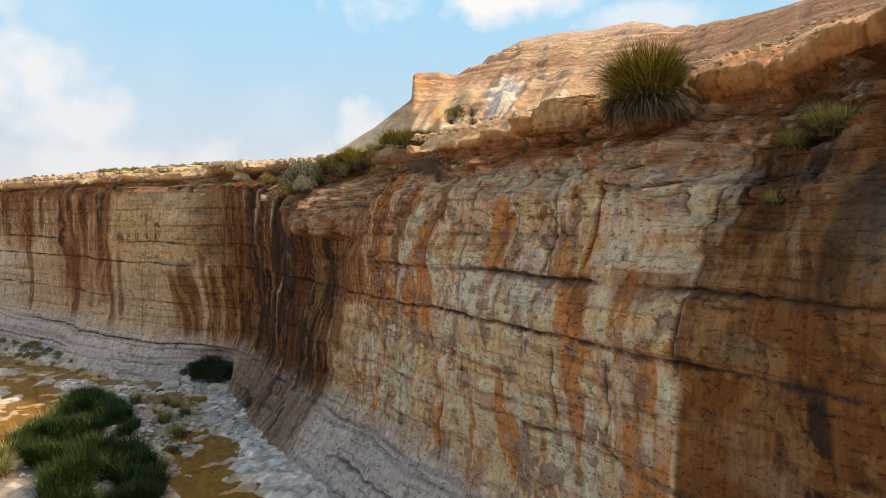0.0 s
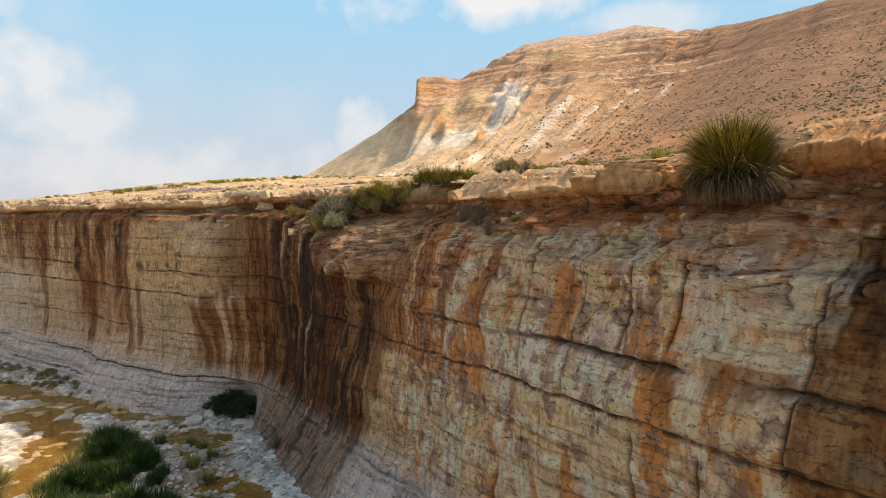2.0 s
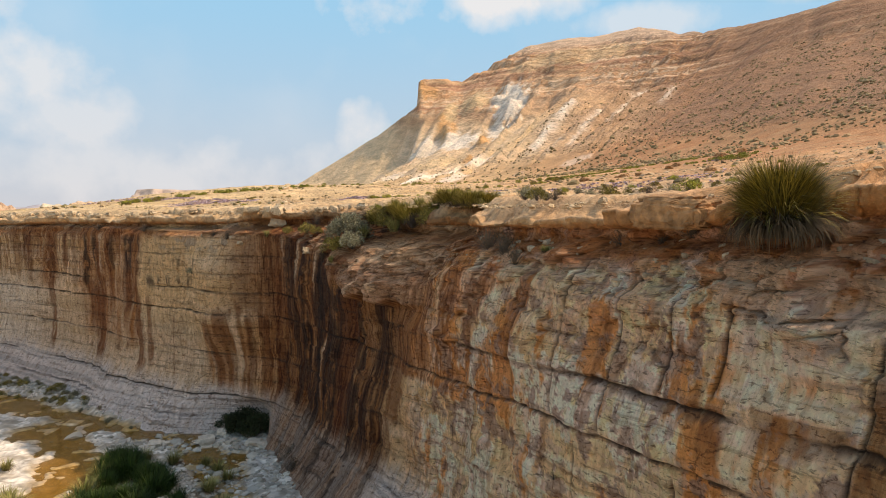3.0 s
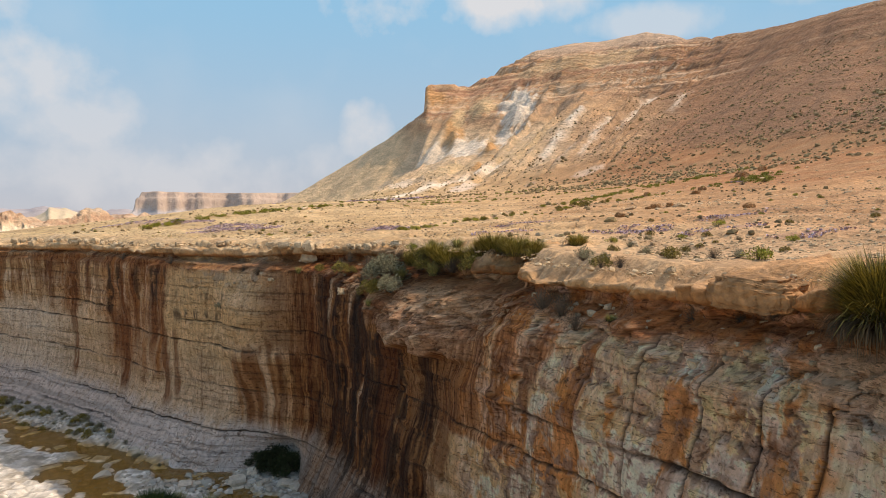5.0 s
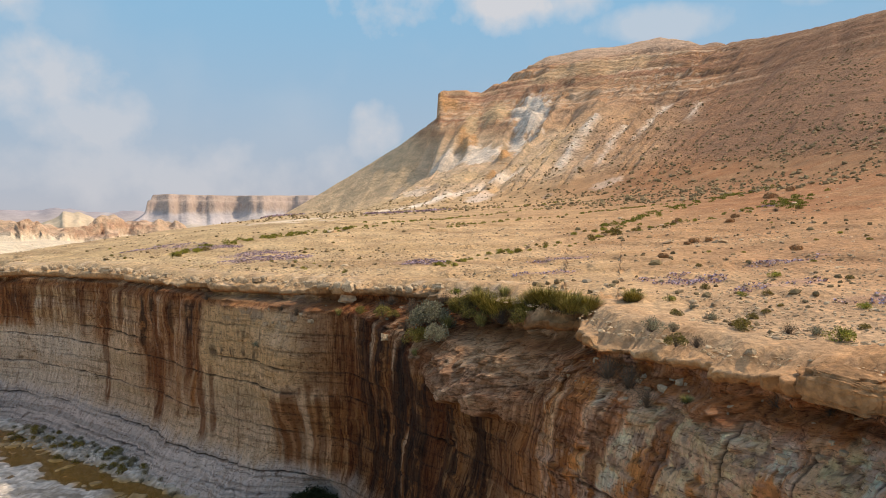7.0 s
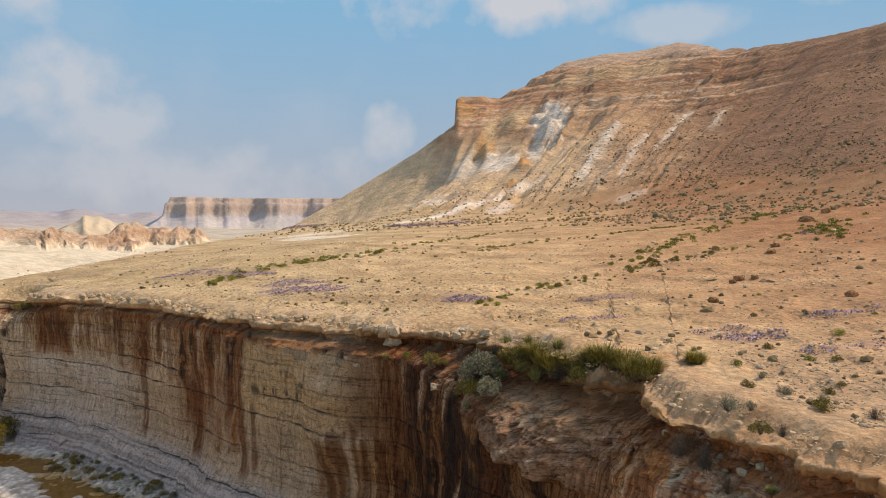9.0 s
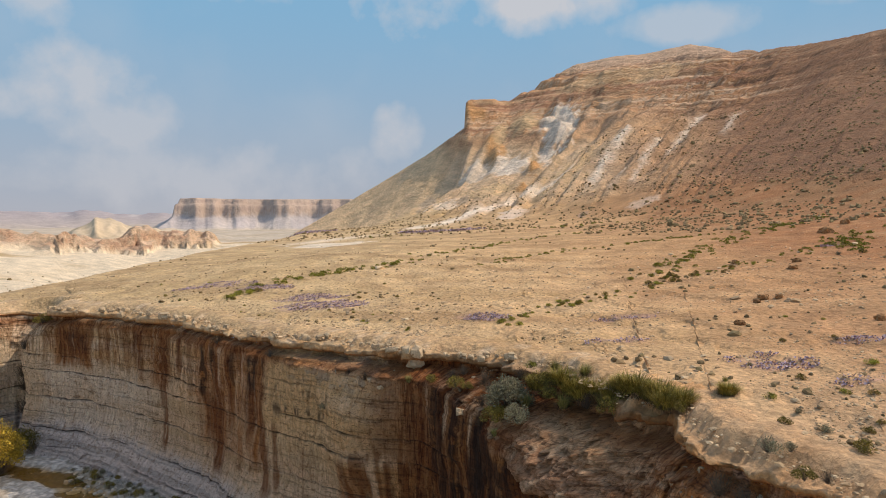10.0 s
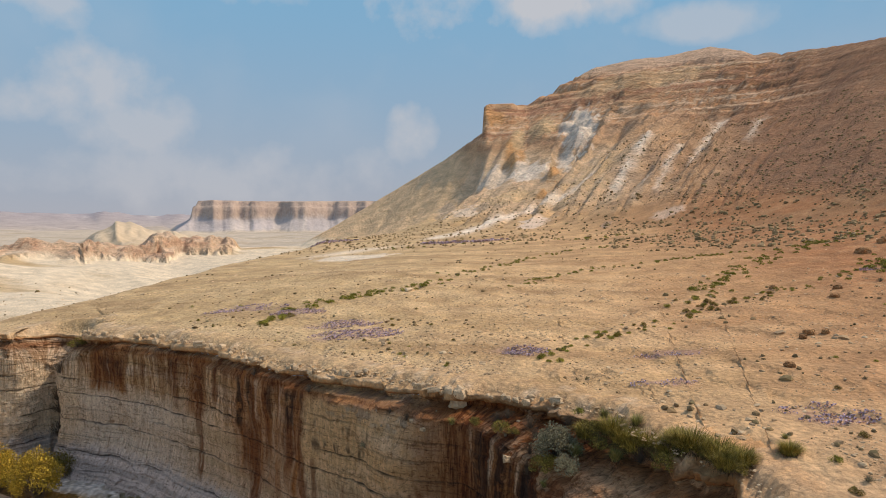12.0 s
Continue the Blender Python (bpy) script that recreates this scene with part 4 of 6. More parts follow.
    shape = 19 * np.clip(mwall / 0.60, 0, 1) ** 1.2 - 5.0 * flute * np.clip(mwall / 0.3, 0, 1) * step(0.66, 0.45, mwall) + 17 * step(0.58, 0.70, mwall + 0.05 * flute) + 8 * step(0.74, 0.82, mwall) + 2.5 * np.clip(mt - 0.7, 0, 1)
    mesa = step(0.02, 0.2, mwall) * (1 - step(1500, 1750, r))
    z = z + shape * (1 - step(1500, 1750, r))
    farm = step(1900, 2700, r)
    z = z + farm * (34 + 26 * fbm(b * 0.16, 0.7 + 0 * b, 4, 341) + 10 * fbm(b * 0.6, r * 0.002, 3, 342)) * (1 - 0.5 * step(3300, 4600, r))
    mid_rolls = step(1000, 1300, r) * (1 - step(1900, 2300, r)) * (1 - mesa)
    z = z + mid_rolls * 9 * fbm(b * 0.3, r * 0.004, 3, 343)
    # small relief near the brow
    nearby = 1 - step(60, 150, r)
    z = z + nearby * (0.20 * fbm(x * 0.22, y * 0.22, 4, 351) + 0.10 * fbm(x * 1.5, y * 1.5, 4, 352)) + (1 - nearby) * 0.35 * fbm(x * 0.12, y * 0.12, 4, 353) * step(120, 160, r) * (r < 420)
    # low ledges of bedrock that break the flat in steps
    tz = z + 0.12 * fbm(x * 0.5, y * 0.5, 3, 354)
    st = tz / 0.42
    f = st - np.floor(st)
    z = z + nearby * step(-0.1, 0.25, fbm(x * 0.07, y * 0.07, 3, 355)) * 0.42 * (np.floor(st) + step(0.40, 0.66, f) - st) * 0.4
    return z, dict(r=r, b=b, hill=hill, west=west * (1 - hill), crag=step(0.5, 2, crag), mesa=mesa, far=farm, z0=z0, cliffy=cliffy, mid=mid, ridge=ridge)


# pale and coloured ground on the hill, and shade painted in as grey spots (SHADE): bearing, range, half widths, colour,
# strength
CHALKY, SAND, RUSTY, SHADE = (0.86, 0.80, 0.70), (0.68, 0.52, 0.31), (0.62, 0.36, 0.15), (0.38, 0.335, 0.30)
HILL_SPOTS = [(6.7, 256, 1.5, 16, CHALKY, 0.9), (5.6, 240, 0.8, 14, CHALKY, 0.8), (4.3, 224, 0.55, 10, RUSTY, 0.9), (1.2, 254, 0.8, 10, RUSTY, 0.8), (1.6, 266, 0.6, 8, SAND, 0.8), (3.4, 195, 0.5, 7, RUSTY, 0.9),
              (2.4, 234, 1.6, 11, CHALKY, 0.85), (-0.6, 240, 1.2, 7, CHALKY, 0.7), (0.4, 205, 2.2, 9, SAND, 0.8), (-4.9, 238, 0.8, 11, SHADE, 0.45), (3.4, 268, 1.3, 8, SAND, 0.8), (-0.5, 284, 1.0, 6, RUSTY, 0.7),
              (-3.4, 200, 1.6, 10, CHALKY, 0.6), (4.6, 176, 1.8, 12, SAND, 0.7), (2.4, 151, 1.5, 7, CHALKY, 0.7), (13.1, 131, 1.2, 4, CHALKY, 0.45), (8.4, 133, 0.7, 3, SHADE, 0.6), (7.5, 190, 1.8, 22, SAND, 0.6),
              (12, 290, 6, 9, SAND, 0.5), (-14.2, 109, 3.2, 4, CHALKY, 0.7)]


def ridge_line(b, r, b0, r0, b1, r1, w):
    """Distance mask to a straight strip in bearing and range."""
    k = np.clip((r - r0) / (r1 - r0), 0, 1)
    return np.exp(-((b - b0 - (b1 - b0) * k) / w) ** 2) * step(r0 - 5, r0 + 3, r) * step(r1 + 5, r1 - 3, r)


FLOWERS = [(-31.6, 59.5, 4.0, 1.3), (-19.5, 49.5, 3.6, 1.5), (-21, 52.5, 3.0, 1.2), (-26, 57, 2.6, 1.0), (-1.0, 36.3, 1.7, 0.5), (4.5, 30.2, 1.6, 0.7), (3.6, 31.4, 1.3, 0.5), (7.0, 27.5, 1.8, 0.7), (8.5, 24.0, 1.5, 0.6), (1.0, 41.5, 2.4, 0.6), (10, 33, 1.8, 0.6), (-7.5, 43.5, 1.6, 1.2), (-49, 146, 10, 3), (-15, 127, 9, 2.2), (22.8, 61.7, 1.0, 0.6)]


RIM_B, RIM_R = (lambda b, r: (b[np.argsort(b)], r[np.argsort(b)]))(np.degrees(np.arctan2(PX - CX, PY - CY))[::6], np.hypot(PX - CX, PY - CY)[::6] + 1.5)


def land_tint(x, y, z, m):
    r, b = m["r"], m["b"]
    n1, n2, n3 = fbm(x * 0.06, y * 0.06, 4, 401), fbm(x * 0.5, y * 0.5, 4, 402), fbm(x * 2.2, y * 2.2, 3, 403)
    c = np.zeros(x.shape + (3,)) + np.array((0.55, 0.405, 0.22))
    c = blend(c, (0.33, 0.16, 0.067), step(-4, 20, x - 0.16 * (y - 40) + 9 * n1) * step(33, 52, y + 5 * n1) * 0.85)
    c = blend(c, (0.39, 0.235, 0.125), step(0, 10, x + 4 * n1) * step(52, 33, y) * 0.75)
    track = fbm((x * 0.25 + y * 0.97) * 0.35, (x * 0.97 - y * 0.25) * 0.045, 4, 404)
    c = blend(c, (0.66, 0.50, 0.30), step(0.05, 0.3, track) * (0.5 - 0.4 * step(-4, 14, x)))
    c = blend(c, (0.36, 0.245, 0.13), step(0.10, 0.32, -track + 0.2 * n2) * 0.5)
    c = blend(c, (0.62, 0.48, 0.285), step(0.05, 0.45, n2 + 0.3 * n1) * (0.5 - 0.3 * step(-2, 14, x)))
    c = blend(c, (0.33, 0.225, 0.125), step(0.15, 0.5, -n2 + 0.4 * n3) * 0.4)
    edge = np.maximum(0, r - np.interp(b, RIM_B, RIM_R))
    pale = np.maximum(np.exp(-np.clip(np.hypot(x - 3, y - 21) - 3, 0, 50) / 4), 0.8 * step(7.0, 0.5, edge + 2.5 * n2))
    c = blend(c, (0.64, 0.505, 0.335), pale * 0.55)
    patch = np.zeros_like(x)
    for fx, fy, rx, ry in FLOWERS:
        d = np.hypot((x - fx) / rx, (y - fy) / ry)
        patch = np.maximum(patch, step(1.3, 0.3, d + 0.5 * n2))
    c = blend(c, (0.31, 0.22, 0.25), patch * (0.35 + 0.35 * np.clip(n3 * 2, -1, 1)))
    # marl
    marl = m["west"] * step(75, 110, r)
    c = blend(c, (0.74, 0.66, 0.52), marl * 0.95)
    c = blend(c, (0.47, 0.34, 0.17), marl * step(0.0, 0.4, fbm(x * 0.03, y * 0.05, 4, 411)) * 0.8)
    c = blend(c, (0.66, 0.48, 0.34), m["crag"] * 0.85)
    c = blend(c, (0.50, 0.30, 0.20), m["crag"] * step(0.0, 0.3, vn(z * 1.6, b * 0.5, 412) + 0.5 * n2) * 0.7)
    # hill
    h = m["hill"]
    tone = np.zeros(x.shape + (3,)) + np.array((0.56, 0.385, 0.235))
    tone = blend(tone, (0.265, 0.145, 0.082), step(12, 22, b + 4 * n1) * 0.9)
    tone = blend(tone, (0.63, 0.43, 0.28), step(0.1, 0.5, n1 + 0.3 * n2) * 0.5 * (1 - step(14, 22, b)))
    marlband = step(46, 38, z + 4 * n1) * step(17, 26, z + 3 * n1) * (1 - step(10, 14, b + 2 * n1)) * step(-9, -5, b)
    tone = blend(tone, (0.74, 0.64, 0.50), marlband * step(0.0, 0.22, fbm(0.7 * (b - r * 0.10), r * 0.02, 4, 421)) * 0.4)
    strata = 0.6 * vn(z * 0.55 + 0.4 * n1, b * 0.06, 422) + 0.6 * vn(z * 1.6 + 0.3 * n1, b * 0.12, 424) + 0.35 * vn(z * 3.6, b * 0.2, 425)
    tone = blend(tone, (0.60, 0.33, 0.165), m["cliffy"] * step(0.05, 0.3, strata) * 0.8)
    tone = blend(tone, (0.40, 0.21, 0.125), m["cliffy"] * step(0.1, 0.35, -strata) * 0.85)
    tone = blend(tone, (0.74, 0.60, 0.44), m["cliffy"] * step(0.42, 0.55, strata) * 0.7)
    tone = blend(tone, (0.60, 0.45, 0.33), step(82, 88, z + 2 * n1) * 0.85)
    tone = blend(tone, (0.66, 0.53, 0.36), step(48, 40, z + 3 * n1) * (1 - step(9, 13, b + 2 * n1)) * 0.6)
    # left flank painted lighter, in place of sunlight on it
    tone = blend(tone, (0.70, 0.55, 0.35), step(-2.5, -4.5, b) * 0.8)
    tone = blend(tone, (0.20, 0.105, 0.065), ridge_line(b + 0.3 * n1, r, 24.2, 205, 26.5, 235, 1.1) * 0.5)
    stones = step(0.1, 0.4, fbm(x * 0.9, y * 0.9, 3, 423)) * step(8, 20, b + 3 * n1)
    tone = blend(tone, (0.27, 0.18, 0.11), stones * 0.5)
    c = c * (1 - h[..., None]) + tone * h[..., None]
    for sb, sr, wb, wr, tone, k in HILL_SPOTS:
        d = np.hypot((b - sb) / wb, (r - sr) / wr)
        c = blend(c, tone, k * step(1.2, 0.8, d + 0.5 * n1 + 0.6 * n2 + 0.25 * n3))
    for b0, r0, b1, r1, w, k in ((9.1, 166, 12.2, 210, 0.42, 1), (13.1, 169, 14.8, 197, 0.30, 0.9), (15.3, 172, 18.2, 236, 0.34, 0.85), (12.4, 152, 13.6, 172, 0.25, 0.6), (10.6, 150, 12.0, 168, 0.2, 0.5), (19.6, 182, 21.2, 218, 0.3, 0.6), (16.6, 188, 17.6, 210, 0.2, 0.5),
                                 (-6.4, 140, 5.6, 191, 1.25, 1.0), (5.2, 188, 9.4, 214, 0.5, 0.8), (-16.5, 116, -11.5, 125, 2.2, 0.6)):
        c = blend(c, (0.86, 0.79, 0.68), ridge_line(b + 0.22 * n2 + 0.12 * n3, r, b0, r0, b1, r1, w) * k)
    # distance: the haze of the air is painted in as greyer, paler tints
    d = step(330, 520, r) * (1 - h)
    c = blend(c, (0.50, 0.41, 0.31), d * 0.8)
    white = np.clip(2 - 2 * np.hypot((b + 29.0) / 7.0, (r - 500) / 150), 0, 1)
    c = blend(c, (0.64, 0.50, 0.33), white * 0.9)
    mz = z + 4 * fbm(b * 1.2, r * 0.01, 3, 431)
    mesa_c = np.zeros(x.shape + (3,)) + np.array((0.50, 0.375, 0.29))
    mesa_c = blend(mesa_c, (0.38, 0.28, 0.235), step(0.0, 0.4, vn(mz * 0.30, 0.3 + b * 0.1, 432)) * 0.6)
    talus = step(20, 14, mz)
    mesa_c = blend(mesa_c, (0.47, 0.43, 0.42), talus * 0.8)
    mesa_c = blend(mesa_c, (0.66, 0.56, 0.46), talus * step(0.0, 0.3, fbm(b * 0.9, 0.5 + r * 0.003, 4, 433)) * 0.45)
    c = c * (1 - m["mesa"][..., None]) + mesa_c * m["mesa"][..., None]
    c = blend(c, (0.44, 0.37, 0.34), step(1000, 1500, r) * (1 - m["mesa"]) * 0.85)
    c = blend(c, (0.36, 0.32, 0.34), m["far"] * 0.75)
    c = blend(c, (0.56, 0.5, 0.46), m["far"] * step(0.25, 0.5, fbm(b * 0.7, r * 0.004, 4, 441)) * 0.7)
    near = (1 - step(330, 520, r))[..., None]
    warm = (step(-30, 14, x) * (1 - h))[..., None]
    c = c * blend(np.ones_like(c), (1.02, 0.98, 0.96), h)
    c = c * (1 + near * (np.array((1.02, 0.95, 0.86)) * (1 - warm) + np.array((1.08, 0.88, 0.75)) * warm - 1))
    return c * (1 + 0.14 * n3[..., None] * (r < 420)[..., None])


RIMX, RIMY, RIMZ, FACE, EDGEX, EDGEY = build_cliff()

BROWLINE = {}


def build_land():
    # one column through each place on the brow, thinned so that bearings are even
    ang = np.degrees(np.arctan2(EDGEX - CX, EDGEY - CY))
    rim_r = np.hypot(EDGEX - CX, EDGEY - CY)
    keep, last = [], 1e9
    for i in range(len(ang)):
        need = 0.085 if -42 < ang[i] < 38 else 0.6
        if ang[i] <= last - need:
            keep.append(i)
            last = ang[i]
    ang, rim_r, rim_z = ang[keep], rim_r[keep], RIMZ[keep]
    for _ in range(60):
        rim_z[1:-1] = (rim_z[:-2] + 2 * rim_z[1:-1] + rim_z[2:]) / 4
    BROWLINE.update(ang=ang[::-1], r=rim_r[::-1], z=rim_z[::-1])
    rho = [0.0]
    while rho[-1] < 4700:
        q = rho[-1]
        if 840 < q < 1010:
            rho.append(q + 3.2)
            continue
        rho.append(q + (0.16 + 0.0055 * q if q < 110 else 0.9 if q < 300 else 0.9 + (q - 300) * 0.0135))
    rho = np.array(rho)[:, None]
    rr = rim_r[None, :] + rho
    bb = np.radians(ang)[None, :]
    x, y = CX + rr * np.sin(bb), CY + rr * np.cos(bb)
    z, m = land(x, y)
    tint = land_tint(x, y, z, m)
    verts = np.stack([x, y, z], -1).reshape(-1, 3)
    quads = grid_quads(*x.shape)[:, ::-1]
    tint = tint.reshape(-1, 3)
    kind = np.zeros(x.shape, int)
    kind[m["hill"] > 0.35] = 1
    kind[(m["r"] > 345) & (m["hill"] <= 0.35)] = 3
    kind[(m["mesa"] > 0.5) & (m["r"] > 700)] = 2
    kind[(m["crag"] > 0.4)] = 4
    kq = kind.reshape(-1)[quads[:, 0]]
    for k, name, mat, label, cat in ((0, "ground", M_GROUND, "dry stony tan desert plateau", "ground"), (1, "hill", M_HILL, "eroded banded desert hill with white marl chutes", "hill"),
                                     (2, "mesa", M_FAR, "pale flat-topped mesa in the distance", "mesa"), (3, "backdrop", M_FAR, "distant desert plain and ranges with haze painted into the colour", "backdrop"),
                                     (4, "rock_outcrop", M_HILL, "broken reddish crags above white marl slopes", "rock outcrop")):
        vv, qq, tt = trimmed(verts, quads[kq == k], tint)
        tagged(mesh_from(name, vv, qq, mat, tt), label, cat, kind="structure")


build_land()


def ground_z(x, y):
    """Height of the plateau's surface."""
    x, y = np.asarray(x, float), np.asarray(y, float)
    b, r = np.degrees(np.arctan2(x - CX, y - CY)), np.hypot(x - CX, y - CY)
    rho = r - np.interp(b, BROWLINE["ang"], BROWLINE["r"])
    return land(x, y)[0], rho


def on_face(s, z):
    """A point of the cliff face at that place along the line and height."""
    i = int(np.clip(np.searchsorted(S, s), 1, len(S) - 2))
    j = int(np.argmin(np.abs(FACE[:, i, 2] - z)))
    return Vector(FACE[j, i])


# ---- canyon floor ----
STREAM = [(-3.5, 14), (-7.7, 21.4), (-9.9, 25.2), (-11.9, 28.6), (-13.3, 31.6), (-15.2, 34.2), (-17.5, 35.4), (-21.2, 37.4), (-26.4, 39.9), (-31, 42.6), (-38, 47.4), (-48, 51)]
POOL = [(-24.5, 36.6), (-21.4, 34.2), (-19.6, 31.0), (-19.0, 28.6), (-21, 24)]


def strip_distance(x, y, line):
    best = np.full(x.shape, 1e9)
    for (ax, ay), (bx, by) in zip(line[:-1], line[1:]):
        dx, dy = bx - ax, by - ay
        k = np.clip(((x - ax) * dx + (y - ay) * dy) / (dx * dx + dy * dy), 0, 1)
        best = np.minimum(best, np.hypot(x - ax - k * dx, y - ay - k * dy))
    return best


def floor_height(x, y):
    n = fbm(x * 0.35, y * 0.35, 4, 501)
    f1, f2, idn = cells(x * 1.25 + 0.5 * vn(x * 1.3, y * 1.3, 511), y * 1.25 + 0.5 * vn(x * 1.3, y * 1.3, 512), 513)
    slab = step(0.03, 0.2, f2 - f1)
    a, b = strip_distance(x, y, STREAM), strip_distance(x, y, POOL)
    wet = np.maximum(step(1.7, 0.5, a + 1.1 * n), 0.9 * step(1.9, 0.6, b + 1.3 * n))
    z = FLOOR + 0.10 * n + 0.05 * fbm(x * 1.7, y * 1.7, 3, 502) + 0.09 * idn * slab - 0.05 * (1 - slab)
    z = z - 0.34 * wet + 0.17 * step(0.15, 0.45, idn) * slab * wet
    bar = np.exp(-(strip_distance(x, y, [(-37, 48.2), (-30, 44.6), (-25, 41.6), (-20, 38.9)]) / 0.9) ** 2)
    z = z + 0.25 * bar
    mound = step(5.5, 1.0, np.hypot((x + 14) / 1.0, (y - 24.5) / 1.6))
    z = z + 0.35 * mound
    z = z + 0.9 * step(-19, -30, x) * step(36, 20, y) * 0.6
    return z, wet, n, idn, mound, bar


def build_floor():
    def axis(lo, a, b, hi, stepsize):
        outer = np.geomspace(1, 1 + (a - lo), 22)[::-1]
        outer2 = np.geomspace(1, 1 + (hi - b), 22)
        return np.concatenate([a + 1 - outer, np.arange(a + stepsize, b, stepsize), b - 1 + outer2 + stepsize])
    xs, ys = axis(-420, -44, 0, 60, 0.11), axis(-420, 17, 58, 75, 0.11)
    x, y = np.meshgrid(xs, ys)
    z, wet, n, idn, mound, bar = floor_height(x, y)
    # an unseen bank added behind and beside the viewer, to bounce sunlight onto the cliff
    bounce_bank = np.interp(y, [-400, -40, 0, 20, 36, 44, 60], [-20, -24, -31, -36, -42, -55, -75])
    far = np.maximum(step(0.0, -3.0, x - bounce_bank), step(-30, -45, y))
    z = z + far * (11 + 1.5 * fbm(x * 0.05, y * 0.05, 3, 503))
    c = np.zeros(x.shape + (3,)) + np.array((0.76, 0.68, 0.58))
    c = blend(c, (0.82, 0.76, 0.66), step(0.0, 0.5, fbm(x * 0.6, y * 0.6, 4, 504)) * 0.7)
    c = blend(c, (0.34, 0.28, 0.20), step(0.0, 0.25, fbm(x * 1.3, y * 1.3, 4, 505)) * 0.7)
    c = blend(c, (0.40, 0.34, 0.26), step(0.02, 0.2, fbm(x * 4.5, y * 4.5, 3, 506)) * 0.6)
    c = blend(c, (0.46, 0.27, 0.06), np.clip(wet * 1.2, 0, 1) * (0.75 + 0.2 * n))
    c = blend(c, (0.22, 0.18, 0.13), mound * 0.8)
    c = blend(c, (0.28, 0.25, 0.20), np.clip(bar, 0, 1) * 0.6)
    # the added bank is pale and warm to strengthen its bounce
    c = blend(c, (0.80, 0.66, 0.47), far * 0.95)
    ob = mesh_from("floor", np.stack([x, y, z], -1).reshape(-1, 3), grid_quads(*x.shape), M_BED, c.reshape(-1, 3))
    tagged(ob, "pale flat limestone canyon floor with shallow channels", "canyon floor", kind="structure")
    # still brown water in the hollows of the bed
    mat = bpy.data.materials.new("stream_water")
    mat.use_nodes = True
    nt = mat.node_tree
    p = nt.nodes["Principled BSDF"]
    p.inputs["Base Color"].default_value = (0.26, 0.13, 0.02, 1)
    p.inputs["Roughness"].default_value = 0.06
    p.inputs["IOR"].default_value = 1.33
    p.inputs["Alpha"].default_value = 0.72
    wn, bp = nt.nodes.new("ShaderNodeTexNoise"), nt.nodes.new("ShaderNodeBump")
    wn.inputs["Scale"].default_value = 5.0
    bp.inputs["Strength"].default_value, bp.inputs["Distance"].default_value = 0.12, 0.02
    nt.links.new(wn.outputs["Fac"], bp.inputs["Height"])
    nt.links.new(bp.outputs[0], p.inputs["Normal"])
    gx, gy = np.meshgrid(np.linspace(-60, 4, 33), np.linspace(10, 60, 26))
    w = mesh_from("water", np.stack([gx, gy, gx * 0 + FLOOR - 0.13], -1).reshape(-1, 3), grid_quads(*gx.shape), mat)
    tagged(w, "shallow amber-brown stream water over rock", "water", kind="structure")


build_floor()

# ---- plants ----


def leaf_material(name, colour, vary=0.35, rough=0.75, back=None):
    mat = bpy.data.materials.new(name)
    mat.use_nodes = True
    nt = mat.node_tree
    N, L = nt.nodes.new, nt.links.new
    p = nt.nodes["Principled BSDF"]
    p.inputs["Roughness"].default_value, p.inputs["Specular IOR Level"].default_value = rough, 0.2
    geo, info = N("ShaderNodeNewGeometry"), N("ShaderNodeObjectInfo")
    a, b = N("ShaderNodeMapRange"), N("ShaderNodeMapRange")
    a.inputs["To Min"].default_value, a.inputs["To Max"].default_value = 1 - vary, 1 + vary * 1.4
    b.inputs["To Min"].default_value, b.inputs["To Max"].default_value = 0.8, 1.25
    L(geo.outputs["Random Per Island"], a.inputs["Value"])
    L(info.outputs["Random"], b.inputs["Value"])
    m, sc = N("ShaderNodeMath"), N("ShaderNodeVectorMath")
    m.operation, sc.operation = "MULTIPLY", "SCALE"
    L(a.outputs[0], m.inputs[0]), L(b.outputs[0], m.inputs[1])
    mix = N("ShaderNodeMix")
    mix.data_type = "RGBA"
    mix.inputs[6].default_value, mix.inputs[7].default_value = (*colour, 1), (*(back or colour), 1)
    sq = N("ShaderNodeMath")
    sq.operation = "FRACT"
    sh = N("ShaderNodeMath")
    sh.operation = "MULTIPLY"
    sh.inputs[1].default_value = 7.31
    L(geo.outputs["Random Per Island"], sh.inputs[0])
    L(sh.outputs[0], sq.inputs[0])
    L(sq.outputs[0], mix.inputs[0])
    L(mix.outputs[2], sc.inputs[0])
    L(m.outputs[0], sc.inputs["Scale"])
    L(sc.outputs[0], p.inputs["Base Color"])
    return mat


M_BLADE = leaf_material("tussock_blade", (0.07, 0.065, 0.014), 0.7, 0.55, (0.36, 0.26, 0.045))
M_DRY = leaf_material("dry_blade", (0.12, 0.075, 0.035), 0.5, 0.8, (0.06, 0.04, 0.022))
M_SHRUB = leaf_material("olive_leaf", (0.13, 0.115, 0.022), 0.55, 0.7, (0.30, 0.215, 0.05))
M_GREEN = leaf_material("green_leaf", (0.24, 0.245, 0.03), 0.45, 0.7, (0.36, 0.32, 0.06))
M_GREYL = leaf_material("grey_leaf", (0.22, 0.205, 0.12), 0.35, 0.8, (0.30, 0.26, 0.16))
M_TWIG = leaf_material("twig", (0.10, 0.075, 0.055), 0.3, 0.85, (0.16, 0.12, 0.085))
# reed green darkened: the cliff's shade is put into the colour
M_REED = leaf_material("reed_blade", (0.010, 0.026, 0.003), 0.5, 0.7, (0.03, 0.05, 0.005))
M_STRAW = leaf_material("straw_blade", (0.30, 0.24, 0.09), 0.4, 0.7, (0.20, 0.20, 0.05))
